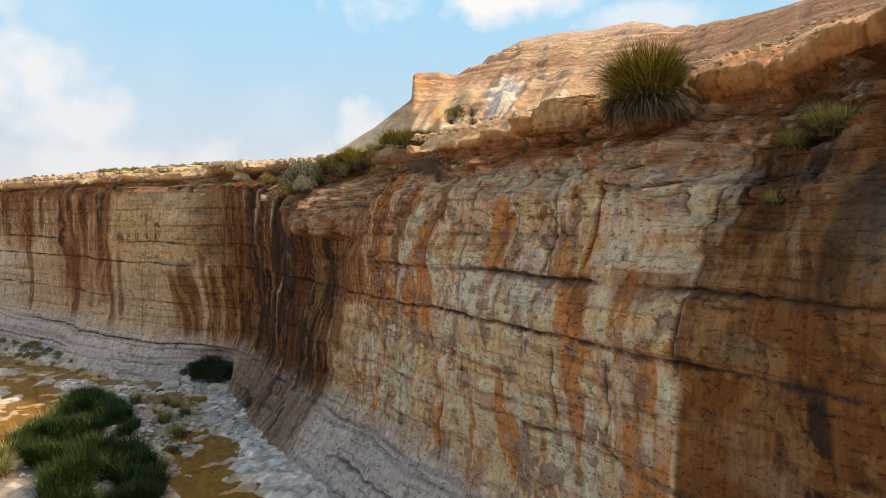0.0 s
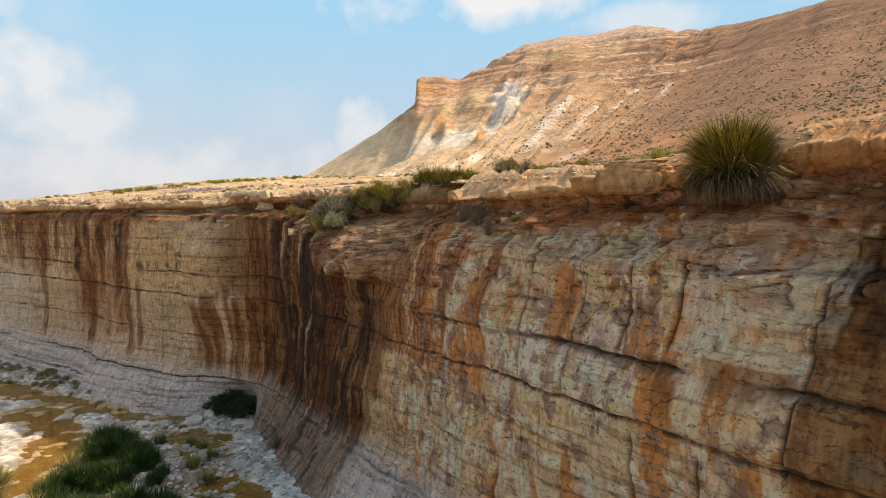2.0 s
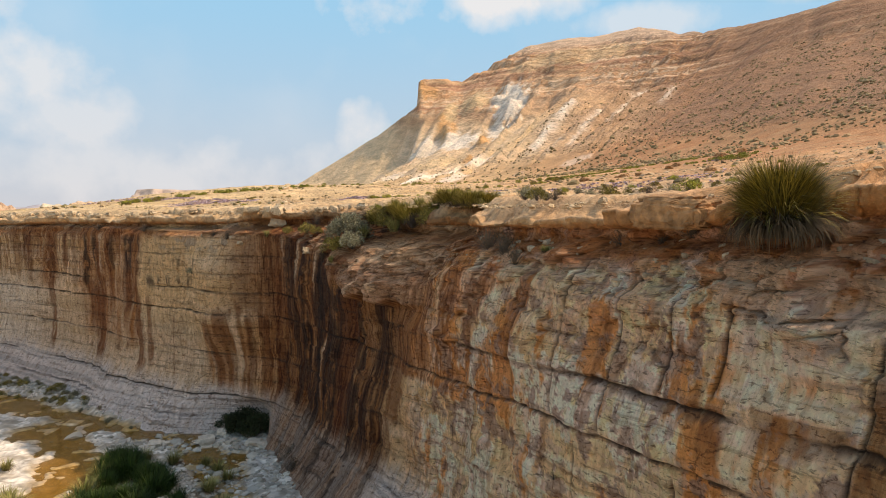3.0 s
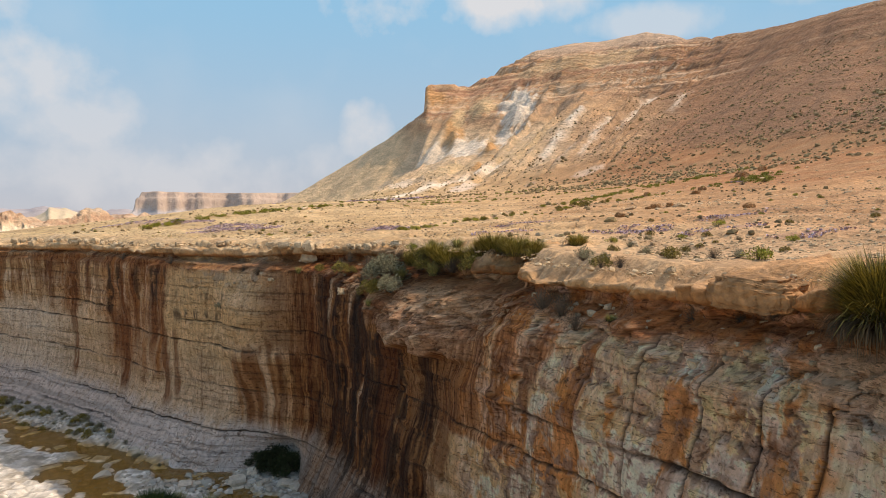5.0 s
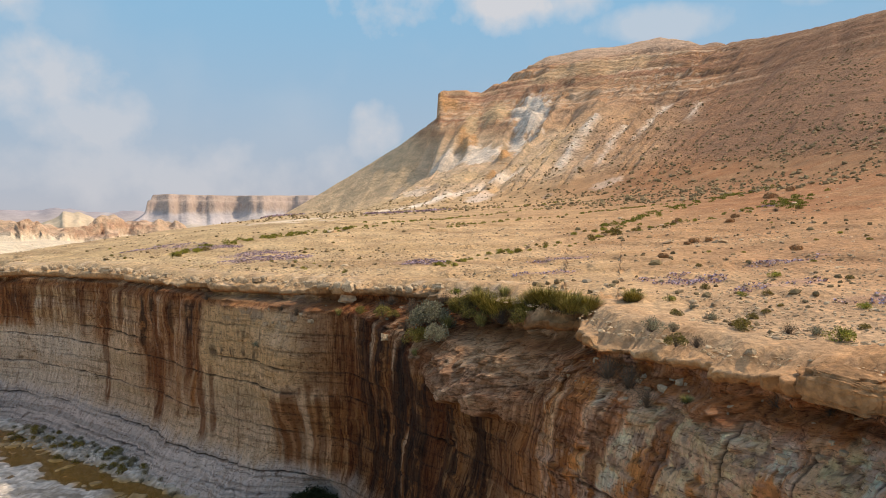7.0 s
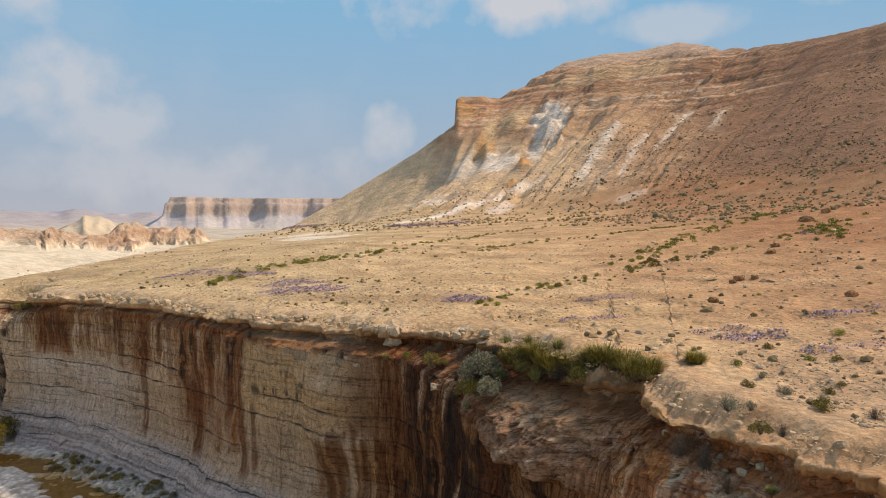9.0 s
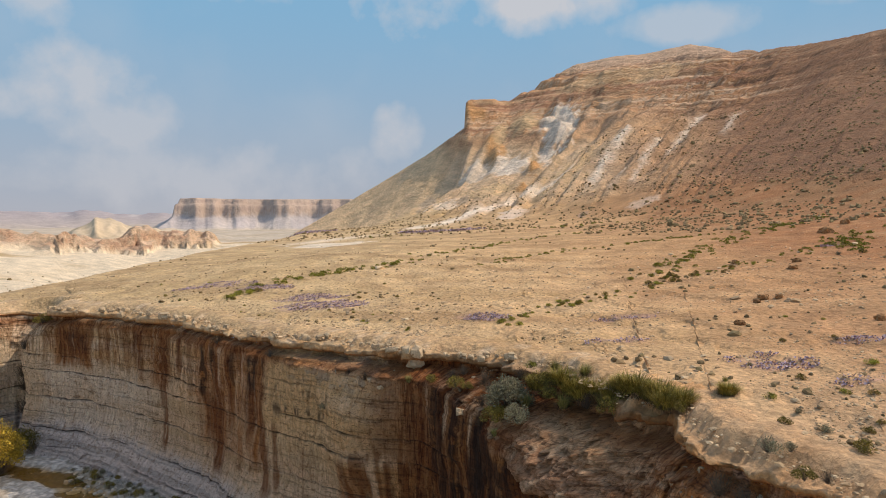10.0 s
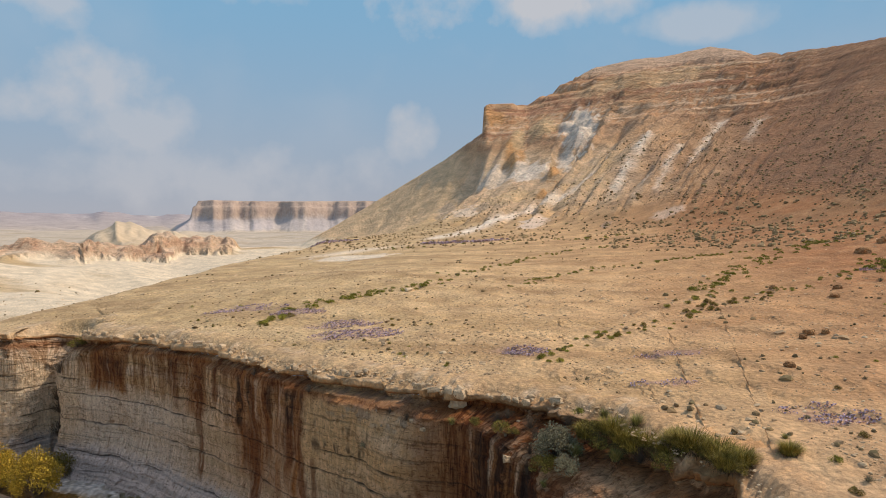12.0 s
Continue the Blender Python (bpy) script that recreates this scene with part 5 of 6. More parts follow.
M_YELLOW = leaf_material("tamarisk_leaf", (0.46, 0.31, 0.04), 0.45, 0.7, (0.30, 0.23, 0.035))
M_PURPLE = leaf_material("purple_flower", (0.54, 0.40, 0.52), 0.3, 0.7, (0.48, 0.37, 0.33))


def blade_mesh(rng, n, base, length, width, up, droop, mat, name, parent, tall=1.0, root_h=0.0):
    """Arching grass blades from a round base."""
    a, rr = rng.uniform(0, 2 * np.pi, n), base * np.sqrt(rng.uniform(0, 1, n))
    lean = np.clip(rng.normal(up, 0.35, n), 0.02, 1.7)
    ln = length * rng.uniform(0.55, 1.1, n)
    az = a + rng.normal(0, 0.5, n)
    secs = 5
    t = np.linspace(0, 1, secs)[None, :]
    ang = lean[:, None] * (0.35 + 0.65 * t) + droop * rng.uniform(0.5, 1.4, n)[:, None] * t ** 2
    seg = ln[:, None] / (secs - 1)
    dr, dz = np.sin(ang) * seg, np.cos(ang) * seg
    dr[:, 0] = dz[:, 0] = 0
    R, Z = np.cumsum(dr, 1), np.cumsum(dz, 1) * tall
    cx = rr * np.cos(a)
    cy = rr * np.sin(a)
    x, y, z = cx[:, None] + R * np.cos(az)[:, None], cy[:, None] + R * np.sin(az)[:, None], Z + root_h * rng.uniform(0, 1, n)[:, None]
    w = width * rng.uniform(0.6, 1.3, n)[:, None] * np.array([0.6, 1, 0.9, 0.6, 0.08])[None, :]
    tx, ty = -np.sin(az)[:, None] * w, np.cos(az)[:, None] * w
    v = np.stack([np.stack([x - tx, y - ty, z], -1), np.stack([x + tx, y + ty, z + 0.3 * w], -1)], 2).reshape(n, secs * 2, 3)
    q = np.array([[2 * k, 2 * k + 1, 2 * k + 3, 2 * k + 2] for k in range(secs - 1)])
    quads = (np.arange(n)[:, None, None] * secs * 2 + q[None]).reshape(-1, 4)
    return mesh_from(name, v.reshape(-1, 3), quads, mat, parent=parent)


def leaf_mesh(rng, n, size, leaf, mat, name, parent, clumps=14, lift=0.45, loose=0.30):
    """Small folded leaves on rounded clumps that make an uneven dome."""
    th, u = rng.uniform(0, 2 * np.pi, clumps), np.sqrt(rng.uniform(0.02, 1, clumps))
    cc = np.stack([np.cos(th) * u * 0.62, np.sin(th) * u * 0.62, lift + (1 - u ** 2) * 0.42 + rng.uniform(-0.16, 0.12, clumps)], 1)
    cr = rng.uniform(0.6, 1.25, clumps) * loose
    k = rng.integers(0, clumps, n)
    d = rng.normal(0, 1, (n, 3))
    d /= np.linalg.norm(d, axis=1)[:, None]
    p = (cc[k] + d * cr[k][:, None] * rng.uniform(0.35, 1.1, n)[:, None] ** 0.6) * np.array(size)
    p[:, 2] = np.maximum(p[:, 2], 0.02)
    ax = d + rng.normal(0, 0.6, (n, 3)) + np.array((0, 0, 0.3))
    ax /= np.linalg.norm(ax, axis=1)[:, None]
    sd = np.cross(ax, rng.normal(0, 1, (n, 3)))
    sd /= np.linalg.norm(sd, axis=1)[:, None]
    ln = leaf * rng.uniform(0.6, 1.5, n)[:, None]
    nn = np.cross(ax, sd)
    v = np.stack([p, p + ax * ln * 0.5 + sd * ln * 0.28 + nn * ln * 0.1, p + ax * ln, p + ax * ln * 0.5 - sd * ln * 0.28 + nn * ln * 0.1], 1)
    quads = np.arange(4 * n).reshape(n, 4)
    return mesh_from(name, v.reshape(-1, 3), quads, mat, smooth=False, parent=parent)


def twig_mesh(rng, n, size, thick, name, parent, mat=None):
    """Thin crooked stems from the root to the crown."""
    secs = 4
    th, u = rng.uniform(0, 2 * np.pi, n), rng.uniform(0.1, 1, n)
    tip = np.stack([np.cos(th) * u * 0.9, np.sin(th) * u * 0.9, 0.35 + 0.7 * (1 - u ** 2) + rng.uniform(-0.2, 0.15, n)], 1) * np.array(size)
    t = np.linspace(0, 1, secs)[None, :, None]
    p = tip[:, None, :] * t + rng.normal(0, 0.05, (n, secs, 3)) * np.array(size) * np.sin(t * np.pi)
    w = thick * (1 - 0.75 * t)
    v = []
    for k in range(3):
        a = 2 * np.pi * k / 3
        v.append(p + w * np.array((np.cos(a), np.sin(a), 0.2 * k)))
    v = np.stack(v, 2).reshape(n, secs * 3, 3)
    q = np.array([[3 * i + k, 3 * i + (k + 1) % 3, 3 * i + 3 + (k + 1) % 3, 3 * i + 3 + k] for i in range(secs - 1) for k in range(3)])
    quads = (np.arange(n)[:, None, None] * secs * 3 + q[None]).reshape(-1, 4)
    return mesh_from(name, v.reshape(-1, 3), quads, mat or M_TWIG, parent=parent)


def make_tussock(name, seed, n, length, width, base, label, mats=(M_BLADE, M_DRY), up=0.75, droop=0.9, dead=0.35):
    rng = np.random.default_rng(seed)
    root = new(name)
    blade_mesh(rng, n, base, length, width, up, droop, mats[0], "foliage", root)
    if dead:
        blade_mesh(rng, int(n * dead), base * 1.05, length * 0.75, width, 1.25, 1.2, mats[1], "dead_skirt", root)
    return tagged(root, label, "grass tussock")


def make_shrub(name, seed, n, size, leaf, mat, label, twigs=40, thick=0.008, clumps=14, loose=0.3, category="shrub"):
    rng = np.random.default_rng(seed)
    root = new(name)
    if n:
        leaf_mesh(rng, n, size, leaf, mat, "foliage", root, clumps=clumps, loose=loose)
    if twigs:
        twig_mesh(rng, twigs, size, thick, "stem_tangle", root)
    return tagged(root, label, category)


def put(ob, x, y, z, scale=1.0, turn=0.0, tilt=(0, 0), group=""):
    c = copy_thing(ob, pose(x, y, z, tilt[0], tilt[1], turn) @ Matrix.Scale(scale, 4))
    if group:
        c["group"] = group
    return c


def retire(*obs):
    for ob in obs:
        for o in (*ob.children_recursive, ob):
            bpy.data.objects.remove(o)


# the great tussock on the brow
big = make_tussock("grass_tussock", 3, 7000, 1.45, 0.0085, 0.30, "large dark green and yellow grass tussock on the cliff brow", up=0.42, droop=0.60, dead=0.22)
big.matrix_world = pose(4.5, 14.25, 9.95, 2, -4, 0) @ Matrix.Scale(1.12, 4)
low = make_tussock("grass_tussock", 4, 500, 1.0, 0.012, 0.25, "dry drooping grass clump under the cliff brow", mats=(M_DRY, M_DRY), up=1.2, droop=1.6, dead=0)
low.matrix_world = pose(4.2, 14.0, 10.0) @ Matrix.Scale(1.05, 4)
ledge_tuft = make_tussock("grass_tussock", 5, 700, 0.65, 0.008, 0.18, "yellow-green grass tuft on a cliff ledge", mats=(M_STRAW, M_DRY), up=0.6, droop=0.8, dead=0.6)
ledge_tuft.matrix_world = Matrix.Translation(on_face(25.7, 9.2) + Vector((-0.05, 0, 0.05)))
for s_, z_, k_ in ((26.2, 9.0, 0.8), (25.2, 9.3, 0.7), (26.0, 8.05, 0.5), (36.2, 9.3, 0.4)):
    q = on_face(s_, z_)
    put(ledge_tuft, q.x, q.y, q.z, k_, 70 * s_)

olive = make_shrub("desert_shrub", 11, 1100, (0.55, 0.55, 0.5), 0.055, M_SHRUB, "low olive-green desert shrub on stony ground")
green = make_shrub("desert_shrub", 12, 900, (0.5, 0.5, 0.42), 0.055, M_GREEN, "fresh green low desert shrub on stony ground")
grey = make_shrub("desert_shrub", 13, 800, (0.5, 0.5, 0.45), 0.045, M_GREYL, "dry grey-green twiggy desert shrub", twigs=90)
brush = make_shrub("dry_shrub", 14, 260, (0.6, 0.6, 0.55), 0.04, M_DRY, "dark dry brushwood on the cliff", twigs=160, thick=0.007)
straw = make_tussock("grass_tussock", 15, 260, 0.6, 0.008, 0.14, "straw-coloured dry grass tuft", mats=(M_STRAW, M_DRY), up=0.45, droop=0.6, dead=0.3)
reed = make_tussock("reed_clump", 16, 420, 1.0, 0.012, 0.38, "green reeds in the stream bed, darkened as if in shade", mats=(M_REED, M_DRY), up=0.32, droop=0.45, dead=0.08)
dome = make_shrub("desert_shrub", 17, 2600, (0.9, 0.9, 0.85), 0.06, M_GREYL, "pale sage-green bush on the canyon brow", twigs=120, clumps=22, loose=0.26)
# leaf colour near black: the hollow's shade is painted into it
dark = make_shrub("foot_bush", 19, 5200, (1.3, 1.1, 1.0), 0.07, leaf_material("shade_leaf", (0.022, 0.030, 0.010), 0.4, 0.7, (0.035, 0.04, 0.014)), "dense green bush in the hollow at the wall's foot, shade painted in", twigs=60, clumps=30, loose=0.24)
M_SEDGE = leaf_material("sedge_blade", (0.15, 0.135, 0.022), 0.5, 0.7, (0.36, 0.26, 0.06))
sedge = make_tussock("grass_tussock", 20, 900, 0.85, 0.010, 0.42, "olive-yellow grass clump on the canyon brow", mats=(M_SEDGE, M_DRY), up=0.5, droop=0.6, dead=0.25)
mass = make_shrub("desert_shrub", 18, 2600, (0.95, 0.95, 0.7), 0.06, M_SHRUB, "dense olive-green bush on the canyon brow", twigs=80, clumps=24, loose=0.26)

rng = np.random.default_rng(77)
# thicket in the notch above the bay
for x, y, k, ob in ((-7.6, 33.0, 0.9, brush), (-6.8, 31.9, 1.25, dome), (-6.1, 32.8, 0.9, brush), (-5.2, 31.6, 0.9, mass), (-4.6, 32.2, 0.8, straw), (-4.0, 30.6, 1.05, sedge), (-3.2, 30.0, 0.95, sedge), (-2.6, 29.0, 1.0, sedge),
                    (-2.0, 28.4, 1.15, sedge), (-1.2, 27.6, 1.1, sedge), (-0.6, 27.0, 0.9, sedge), (-3.4, 31.2, 1.0, straw), (-2.2, 29.7, 1.0, straw), (-1.5, 28.9, 0.9, straw), (-8.6, 33.6, 0.7, olive), (-5.6, 33.2, 0.7, green), (-0.9, 26.2, 0.6, olive), (-7.3, 31.2, 1.0, mass), (-6.0, 31.2, 1.1, straw), (-5.0, 30.8, 1.0, olive), (-4.5, 30.0, 1.2, straw), (-3.6, 29.4, 1.1, brush), (-3.0, 29.2, 1.3, straw),
                    (-2.7, 28.3, 1.0, mass), (-3.7, 30.1, 1.0, sedge), (-2.3, 28.9, 0.9, sedge), (-1.7, 28.2, 1.0, sedge), (-5.4, 31.9, 0.9, sedge), (-4.4, 31.3, 1.0, sedge), (-0.9, 27.2, 0.8, sedge), (-1.6, 27.7, 1.2, straw), (-1.0, 27.9, 1.0, green), (-1.3, 26.6, 0.8, sedge), (-6.4, 30.4, 0.9, dome), (-7.9, 32.2, 0.9, brush), (-8.8, 34.6, 0.8, brush)):
    z, rho = ground_z(x, y)
    zz = float(z) - 0.30 + 0.5 * min(0.0, float(rho) + 2.6)
    put(ob, x, y, zz, k, rng.uniform(0, 360), group="notch thicket")
for s_, z_, k_, ob in ((50.4, 9.1, 1.5, dome), (51.6, 9.4, 1.0, brush), (52.6, 9.6, 1.2, brush), (53.4, 9.5, 1.0, olive), (54.2, 9.6, 0.9, brush), (55.0, 9.4, 0.8, olive), (51.0, 8.3, 0.8, brush), (49.6, 8.3, 0.6, straw), (56.2, 9.3, 0.7, straw),
                       (39.2, 9.3, 1.3, brush), (38.4, 9.2, 1.2, brush), (37.4, 9.0, 0.9, brush), (34.2, 9.6, 0.8, brush), (33.0, 9.7, 0.7, brush), (32.0, 9.9, 0.8, brush), (61.6, 7.1, 0.8, grey), (58.8, 9.1, 0.8, brush), (60.0, 9.2, 0.7, brush),
                       (37.0, 7.6, 0.35, brush), (39.4, 6.2, 0.35, brush), (34.3, 3.7, 0.35, brush), (66.3, 9.4, 0.8, brush), (72.3, 9.4, 0.8, brush), (97.0, 4.0, 2.0, brush), (98.5, 2.5, 2.2, brush), (96.2, 6.5, 1.6, brush), (98.0, 0.5, 2.4, brush), (95.0, 8.6, 1.6, olive)):
    q = on_face(s_, z_)
    put(ob, q.x, q.y, q.z - 0.12, k_, 57 * s_, group="cliff plants")

# ---- shrubs of the plateau ----
rng = np.random.default_rng(91)
NEAR = [(1.25, 27.3, 1.0, sedge), (2.3, 26.2, 0.8, green), (2.6, 24.8, 0.7, grey), (1.8, 24.0, 0.75, olive), (2.7, 23.3, 0.9, grey), (0.3, 21.8, 1.35, grey), (1.0, 21.9, 0.9, grey), (0.4, 19.9, 1.0, olive), (0.9, 19.7, 0.8, brush),
        (3.0, 21.8, 1.1, olive), (3.9, 20.8, 0.9, brush), (4.5, 20.5, 0.9, grey), (4.6, 19.5, 1.3, green), (5.8, 20.4, 0.6, olive), (7.4, 23.0, 0.8, green), (4.4, 28.3, 0.7, olive), (7.6, 29.3, 0.9, green)]
for x, y, k, ob in NEAR:
    z, _ = ground_z(x, y)
    put(ob, x, y, float(z) - 0.05, 0.68 * k, rng.uniform(0, 360), group="plateau shrubs")


FAR_SHRUBS = []


def sow(line, n, spread, sizes, kinds):
    """Shrubs strung out along a shallow drain."""
    pts = np.array(line, float)
    d = np.concatenate([[0], np.cumsum(np.hypot(*np.diff(pts, axis=0).T))])
    for t in rng.uniform(0, d[-1], n):
        x, y = np.interp(t, d, pts[:, 0]) + rng.normal(0, spread), np.interp(t, d, pts[:, 1]) + rng.normal(0, spread)
        z, rho = ground_z(x, y)
        if rho > 0.6 and y > 57:
            FAR_SHRUBS.append((x, y, float(z), 0.55 * rng.uniform(*sizes)))
        elif rho > 0.6:
            put(kinds[rng.integers(len(kinds))], x, y, float(z) - 0.05, 0.72 * rng.uniform(*sizes), rng.uniform(0, 360), group="plateau shrubs")


sow([(-27.9, 52.5), (-26.9, 58.0), (-24.1, 60.4), (-21.4, 62.5), (-17.5, 65.0), (-15.2, 67.0)], 60, 0.5, (0.6, 1.3), [green, green, olive])
sow([(-17.5, 65.2), (-12.5, 74.6), (-5.7, 89.9), (3.2, 101.3), (15.2, 99.4)], 80, 0.6, (0.5, 1.0), [green, olive])
sow([(-8.2, 65.0), (-2.8, 71.5), (3.5, 77.7), (13.7, 80.5), (23.3, 80.3)], 80, 0.5, (0.45, 0.9), [green, olive])
sow([(-6.7, 40.6), (-5.3, 43.8), (-3.7, 45.5), (-1.2, 46.9), (1.7, 48.4), (4.8, 51.1)], 40, 0.55, (0.35, 0.95), [green, green, olive])
sow([(4.8, 51.1), (8.0, 57.8), (11.7, 64.7), (16.8, 71.5), (25.3, 79.1), (33.7, 82.2)], 130, 1.0, (0.5, 1.1), [green, olive, olive])
sow([(5.4, 51.7), (8.6, 54.0), (13.5, 56.7), (19.7, 60.3), (26.9, 64.0)], 60, 0.5, (0.35, 0.8), [olive, green])
sow([(22.7, 56.7), (24.5, 61), (29, 68)], 50, 1.4, (0.6, 1.2), [olive, grey, green])
sow([(-34, 54), (-27, 49.5), (-20, 45.5), (-14, 42), (-8, 40)], 26, 1.4, (0.35, 0.7), [olive, grey, green, straw])
sow([(-42, 58), (-36, 58), (-28, 57), (-18, 52), (-10, 47)], 22, 2.4, (0.3, 0.6), [olive, grey, straw])
sow([(2, 33), (8, 34), (14, 38), (20, 44)], 18, 2.4, (0.3, 0.6), [olive, grey, green])
sow([(4, 26), (9, 24), (13, 26), (18, 30)], 20, 1.8, (0.3, 0.65), [olive, grey, green, straw])
sow([(-28, 120), (-12, 126), (6, 118), (24, 108)], 26, 2.0, (0.7, 1.3), [olive, green])

def join_far_shrubs():
    """The distant shrubs, too small to pick apart, in one mesh."""
    r = np.random.default_rng(55)
    p = np.array(FAR_SHRUBS)
    m = 110
    n = len(p) * m
    d = r.normal(0, 1, (n, 3))
    d /= np.linalg.norm(d, axis=1)[:, None]
    d[:, 2] = np.abs(d[:, 2])
    k = np.repeat(p[:, 3], m)[:, None]
    lump = np.repeat(r.uniform(0.6, 1.2, (len(p), 11)).reshape(-1), 10)[:, None]
    c = np.repeat(p[:, :3], m, 0) + d * k * np.array((0.52, 0.52, 0.42)) * lump * r.uniform(0.55, 1.0, (n, 1))
    ax = d + r.normal(0, 0.6, (n, 3))
    ax /= np.linalg.norm(ax, axis=1)[:, None]
    sd = np.cross(ax, r.normal(0, 1, (n, 3)))
    sd /= np.linalg.norm(sd, axis=1)[:, None]
    ln = 0.17 * k * r.uniform(0.6, 1.4, (n, 1))
    v = np.stack([c, c + ax * ln * 0.5 + sd * ln * 0.35, c + ax * ln, c + ax * ln * 0.5 - sd * ln * 0.35], 1)
    tagged(mesh_from("far_shrubs", v.reshape(-1, 3), np.arange(4 * n).reshape(n, 4), M_GREEN, smooth=False), "distant green shrubs along shallow drains", "shrubs", kind="stuff")


join_far_shrubs()

# ---- the stream bed's plants ----


def bed_z(x, y):
    return float(floor_height(np.array([[float(x)]]), np.array([[float(y)]]))[0][0, 0])


for _ in range(115):
    y = rng.uniform(19.5, 31.8)
    x = rng.uniform(np.interp(y, [19.5, 21.9, 24.5, 27, 31.9], [-12.0, -13.6, -16.5, -17.0, -18.5]), np.interp(y, [19.5, 21.9, 27.7, 31.9], [-8.8, -10.0, -13.4, -17.6]))
    put(reed, x, y, bed_z(x, y) - 0.04, rng.uniform(0.55, 1.05), rng.uniform(0, 360), group="stream reeds")
for x, y, k in ((-18.2, 31.2, 1.1), (-17.6, 29.4, 1.2), (-17.3, 27.6, 1.3), (-17.0, 25.6, 1.2), (-16.3, 23.6, 1.1), (-15.4, 22.0, 1.2), (-19.8, 26.8, 1.4), (-20.6, 27.6, 1.2), (-19.3, 25.6, 1.3), (-18.0, 30.4, 1.0),
                (-12.8, 30.6, 0.9), (-11.9, 29.4, 0.9), (-13.6, 31.3, 0.8), (-11.3, 27.2, 0.9), (-10.8, 25.4, 0.8), (-16.6, 31.8, 0.9), (-15.2, 31.5, 1.0), (-12.2, 27.9, 1.0), (-10.4, 23.3, 0.9), (-22.6, 30.6, 0.8)):
    put(straw, x, y, bed_z(x, y) - 0.03, k * 1.25, rng.uniform(0, 360), group="stream grasses")
# bush in the hollow at the wall's foot, its leaves painted dark for shade
for x, y, k in ((-13.2, 35.9, 1.25), (-12.4, 35.5, 1.15), (-14.0, 36.1, 0.95)):
    put(dark, x, y, bed_z(x, y) - 0.1, k * 0.95, rng.uniform(0, 360), group="foot bushes")
put(brush, -9.6, 31.6, bed_z(-9.6, 31.6), 1.5, 40, group="foot bushes")
put(brush, -9.1, 30.0, bed_z(-9.1, 30.0), 1.3, 140, group="foot bushes")
for _ in range(110):
    t = rng.uniform(0, 1)
    x, y = -38 + 18.5 * t + rng.normal(0, 0.6), 48.5 - 9.9 * t + rng.normal(0, 0.6)
    put([grey, olive, grey][rng.integers(3)], x, y, bed_z(x, y) - 0.06, rng.uniform(0.45, 0.85), rng.uniform(0, 360), group="gravel bar plants")

tam = make_shrub("tamarisk", 31, 9000, (2.3, 2.3, 3.6), 0.13, M_YELLOW, "tall yellow-green tamarisk bush at the canyon foot", twigs=160, thick=0.025, clumps=60, loose=0.2, category="bush")
tam.matrix_world = pose(-43.6, 48.4, bed_z(-43.6, 48.4))
put(tam, -47.2, 49.2, bed_z(-47.2, 49.2), 0.9, 80)
for x, y, k, ob in ((-45.2, 53.4, 2.4, mass), (-43.8, 52.6, 1.6, brush), (-44.6, 51.4, 1.6, straw), (-47.0, 53.0, 2.2, mass), (-49.0, 52.5, 2.0, olive)):
    put(ob, x, y, bed_z(x, y) - 0.1, k, rng.uniform(0, 360), group="gully bushes")

# ---- rocks ----
M_STONE = rock_material("loose_stone", fine=7.0, coarse=2.0, bump=0.8, contrast=0.35, attribute=False, colour=(0.50, 0.37, 0.23), dist=0.06)
M_RUST = rock_material("rust_stone", fine=6.0, coarse=1.6, bump=0.9, contrast=0.4, attribute=False, colour=(0.46, 0.245, 0.105), dist=0.12, pits=4.0)
M_PALE = rock_material("pale_stone", fine=6.0, coarse=1.6, bump=0.8, contrast=0.3, attribute=False, colour=(0.62, 0.52, 0.40), dist=0.06)


def rock_mesh(name, seed, size, mat, square=0.5, rough=0.2, sub=3):
    """A weathered block: rounded box, chipped by noise."""
    bm = bmesh.new()
    bmesh.ops.create_icosphere(bm, subdivisions=sub, radius=1.0)
    r = random.Random(seed)
    off = Vector((r.uniform(-50, 50), r.uniform(-50, 50), r.uniform(-50, 50)))
    for v in bm.verts:
        p = v.co.copy()
        q = Vector([math.copysign(abs(c) ** square, c) for c in p])
        n = noise.fractal(p * 1.3 + off, 0.9, 2.1, 4) * rough + noise.cell(p * 1.6 + off) * rough * 0.55
        q *= 0.8 + n
        v.co = Vector((q.x * size[0], q.y * size[1], q.z * size[2]))
    me = bpy.data.meshes.new(name)
    bm.to_mesh(me)
    bm.free()
    for f in me.polygons:
        f.use_smooth = False
    me.materials.append(mat)
    return me


def rock(name, me, x, y, z, turn=0, tilt=(0, 0), k=1.0, label="", group=""):
    ob = new(name, me)
    ob.matrix_world = pose(x, y, z, tilt[0], tilt[1], turn) @ Matrix.Scale(k, 4)
    return tagged(ob, label, "rock", group)


# slabs that lie on the brow
rock("rock_slab", rock_mesh("rock_slab", 8, (1.3, 0.7, 0.52), M_RUST, 0.6, 0.17, 5), 3.25, 16.9, 10.42, -58, (4, 3), 1, "tan brown boulder slab on the cliff brow")
q = on_face(56.3, 9.75)
rock("boulder", rock_mesh("boulder", 5, (0.55, 0.4, 0.34), M_STONE, 0.5, 0.2), q.x - 0.2, q.y - 0.3, q.z + 0.15, 30, (0, 10), 1, "cream boulder lodged under the cliff brow")
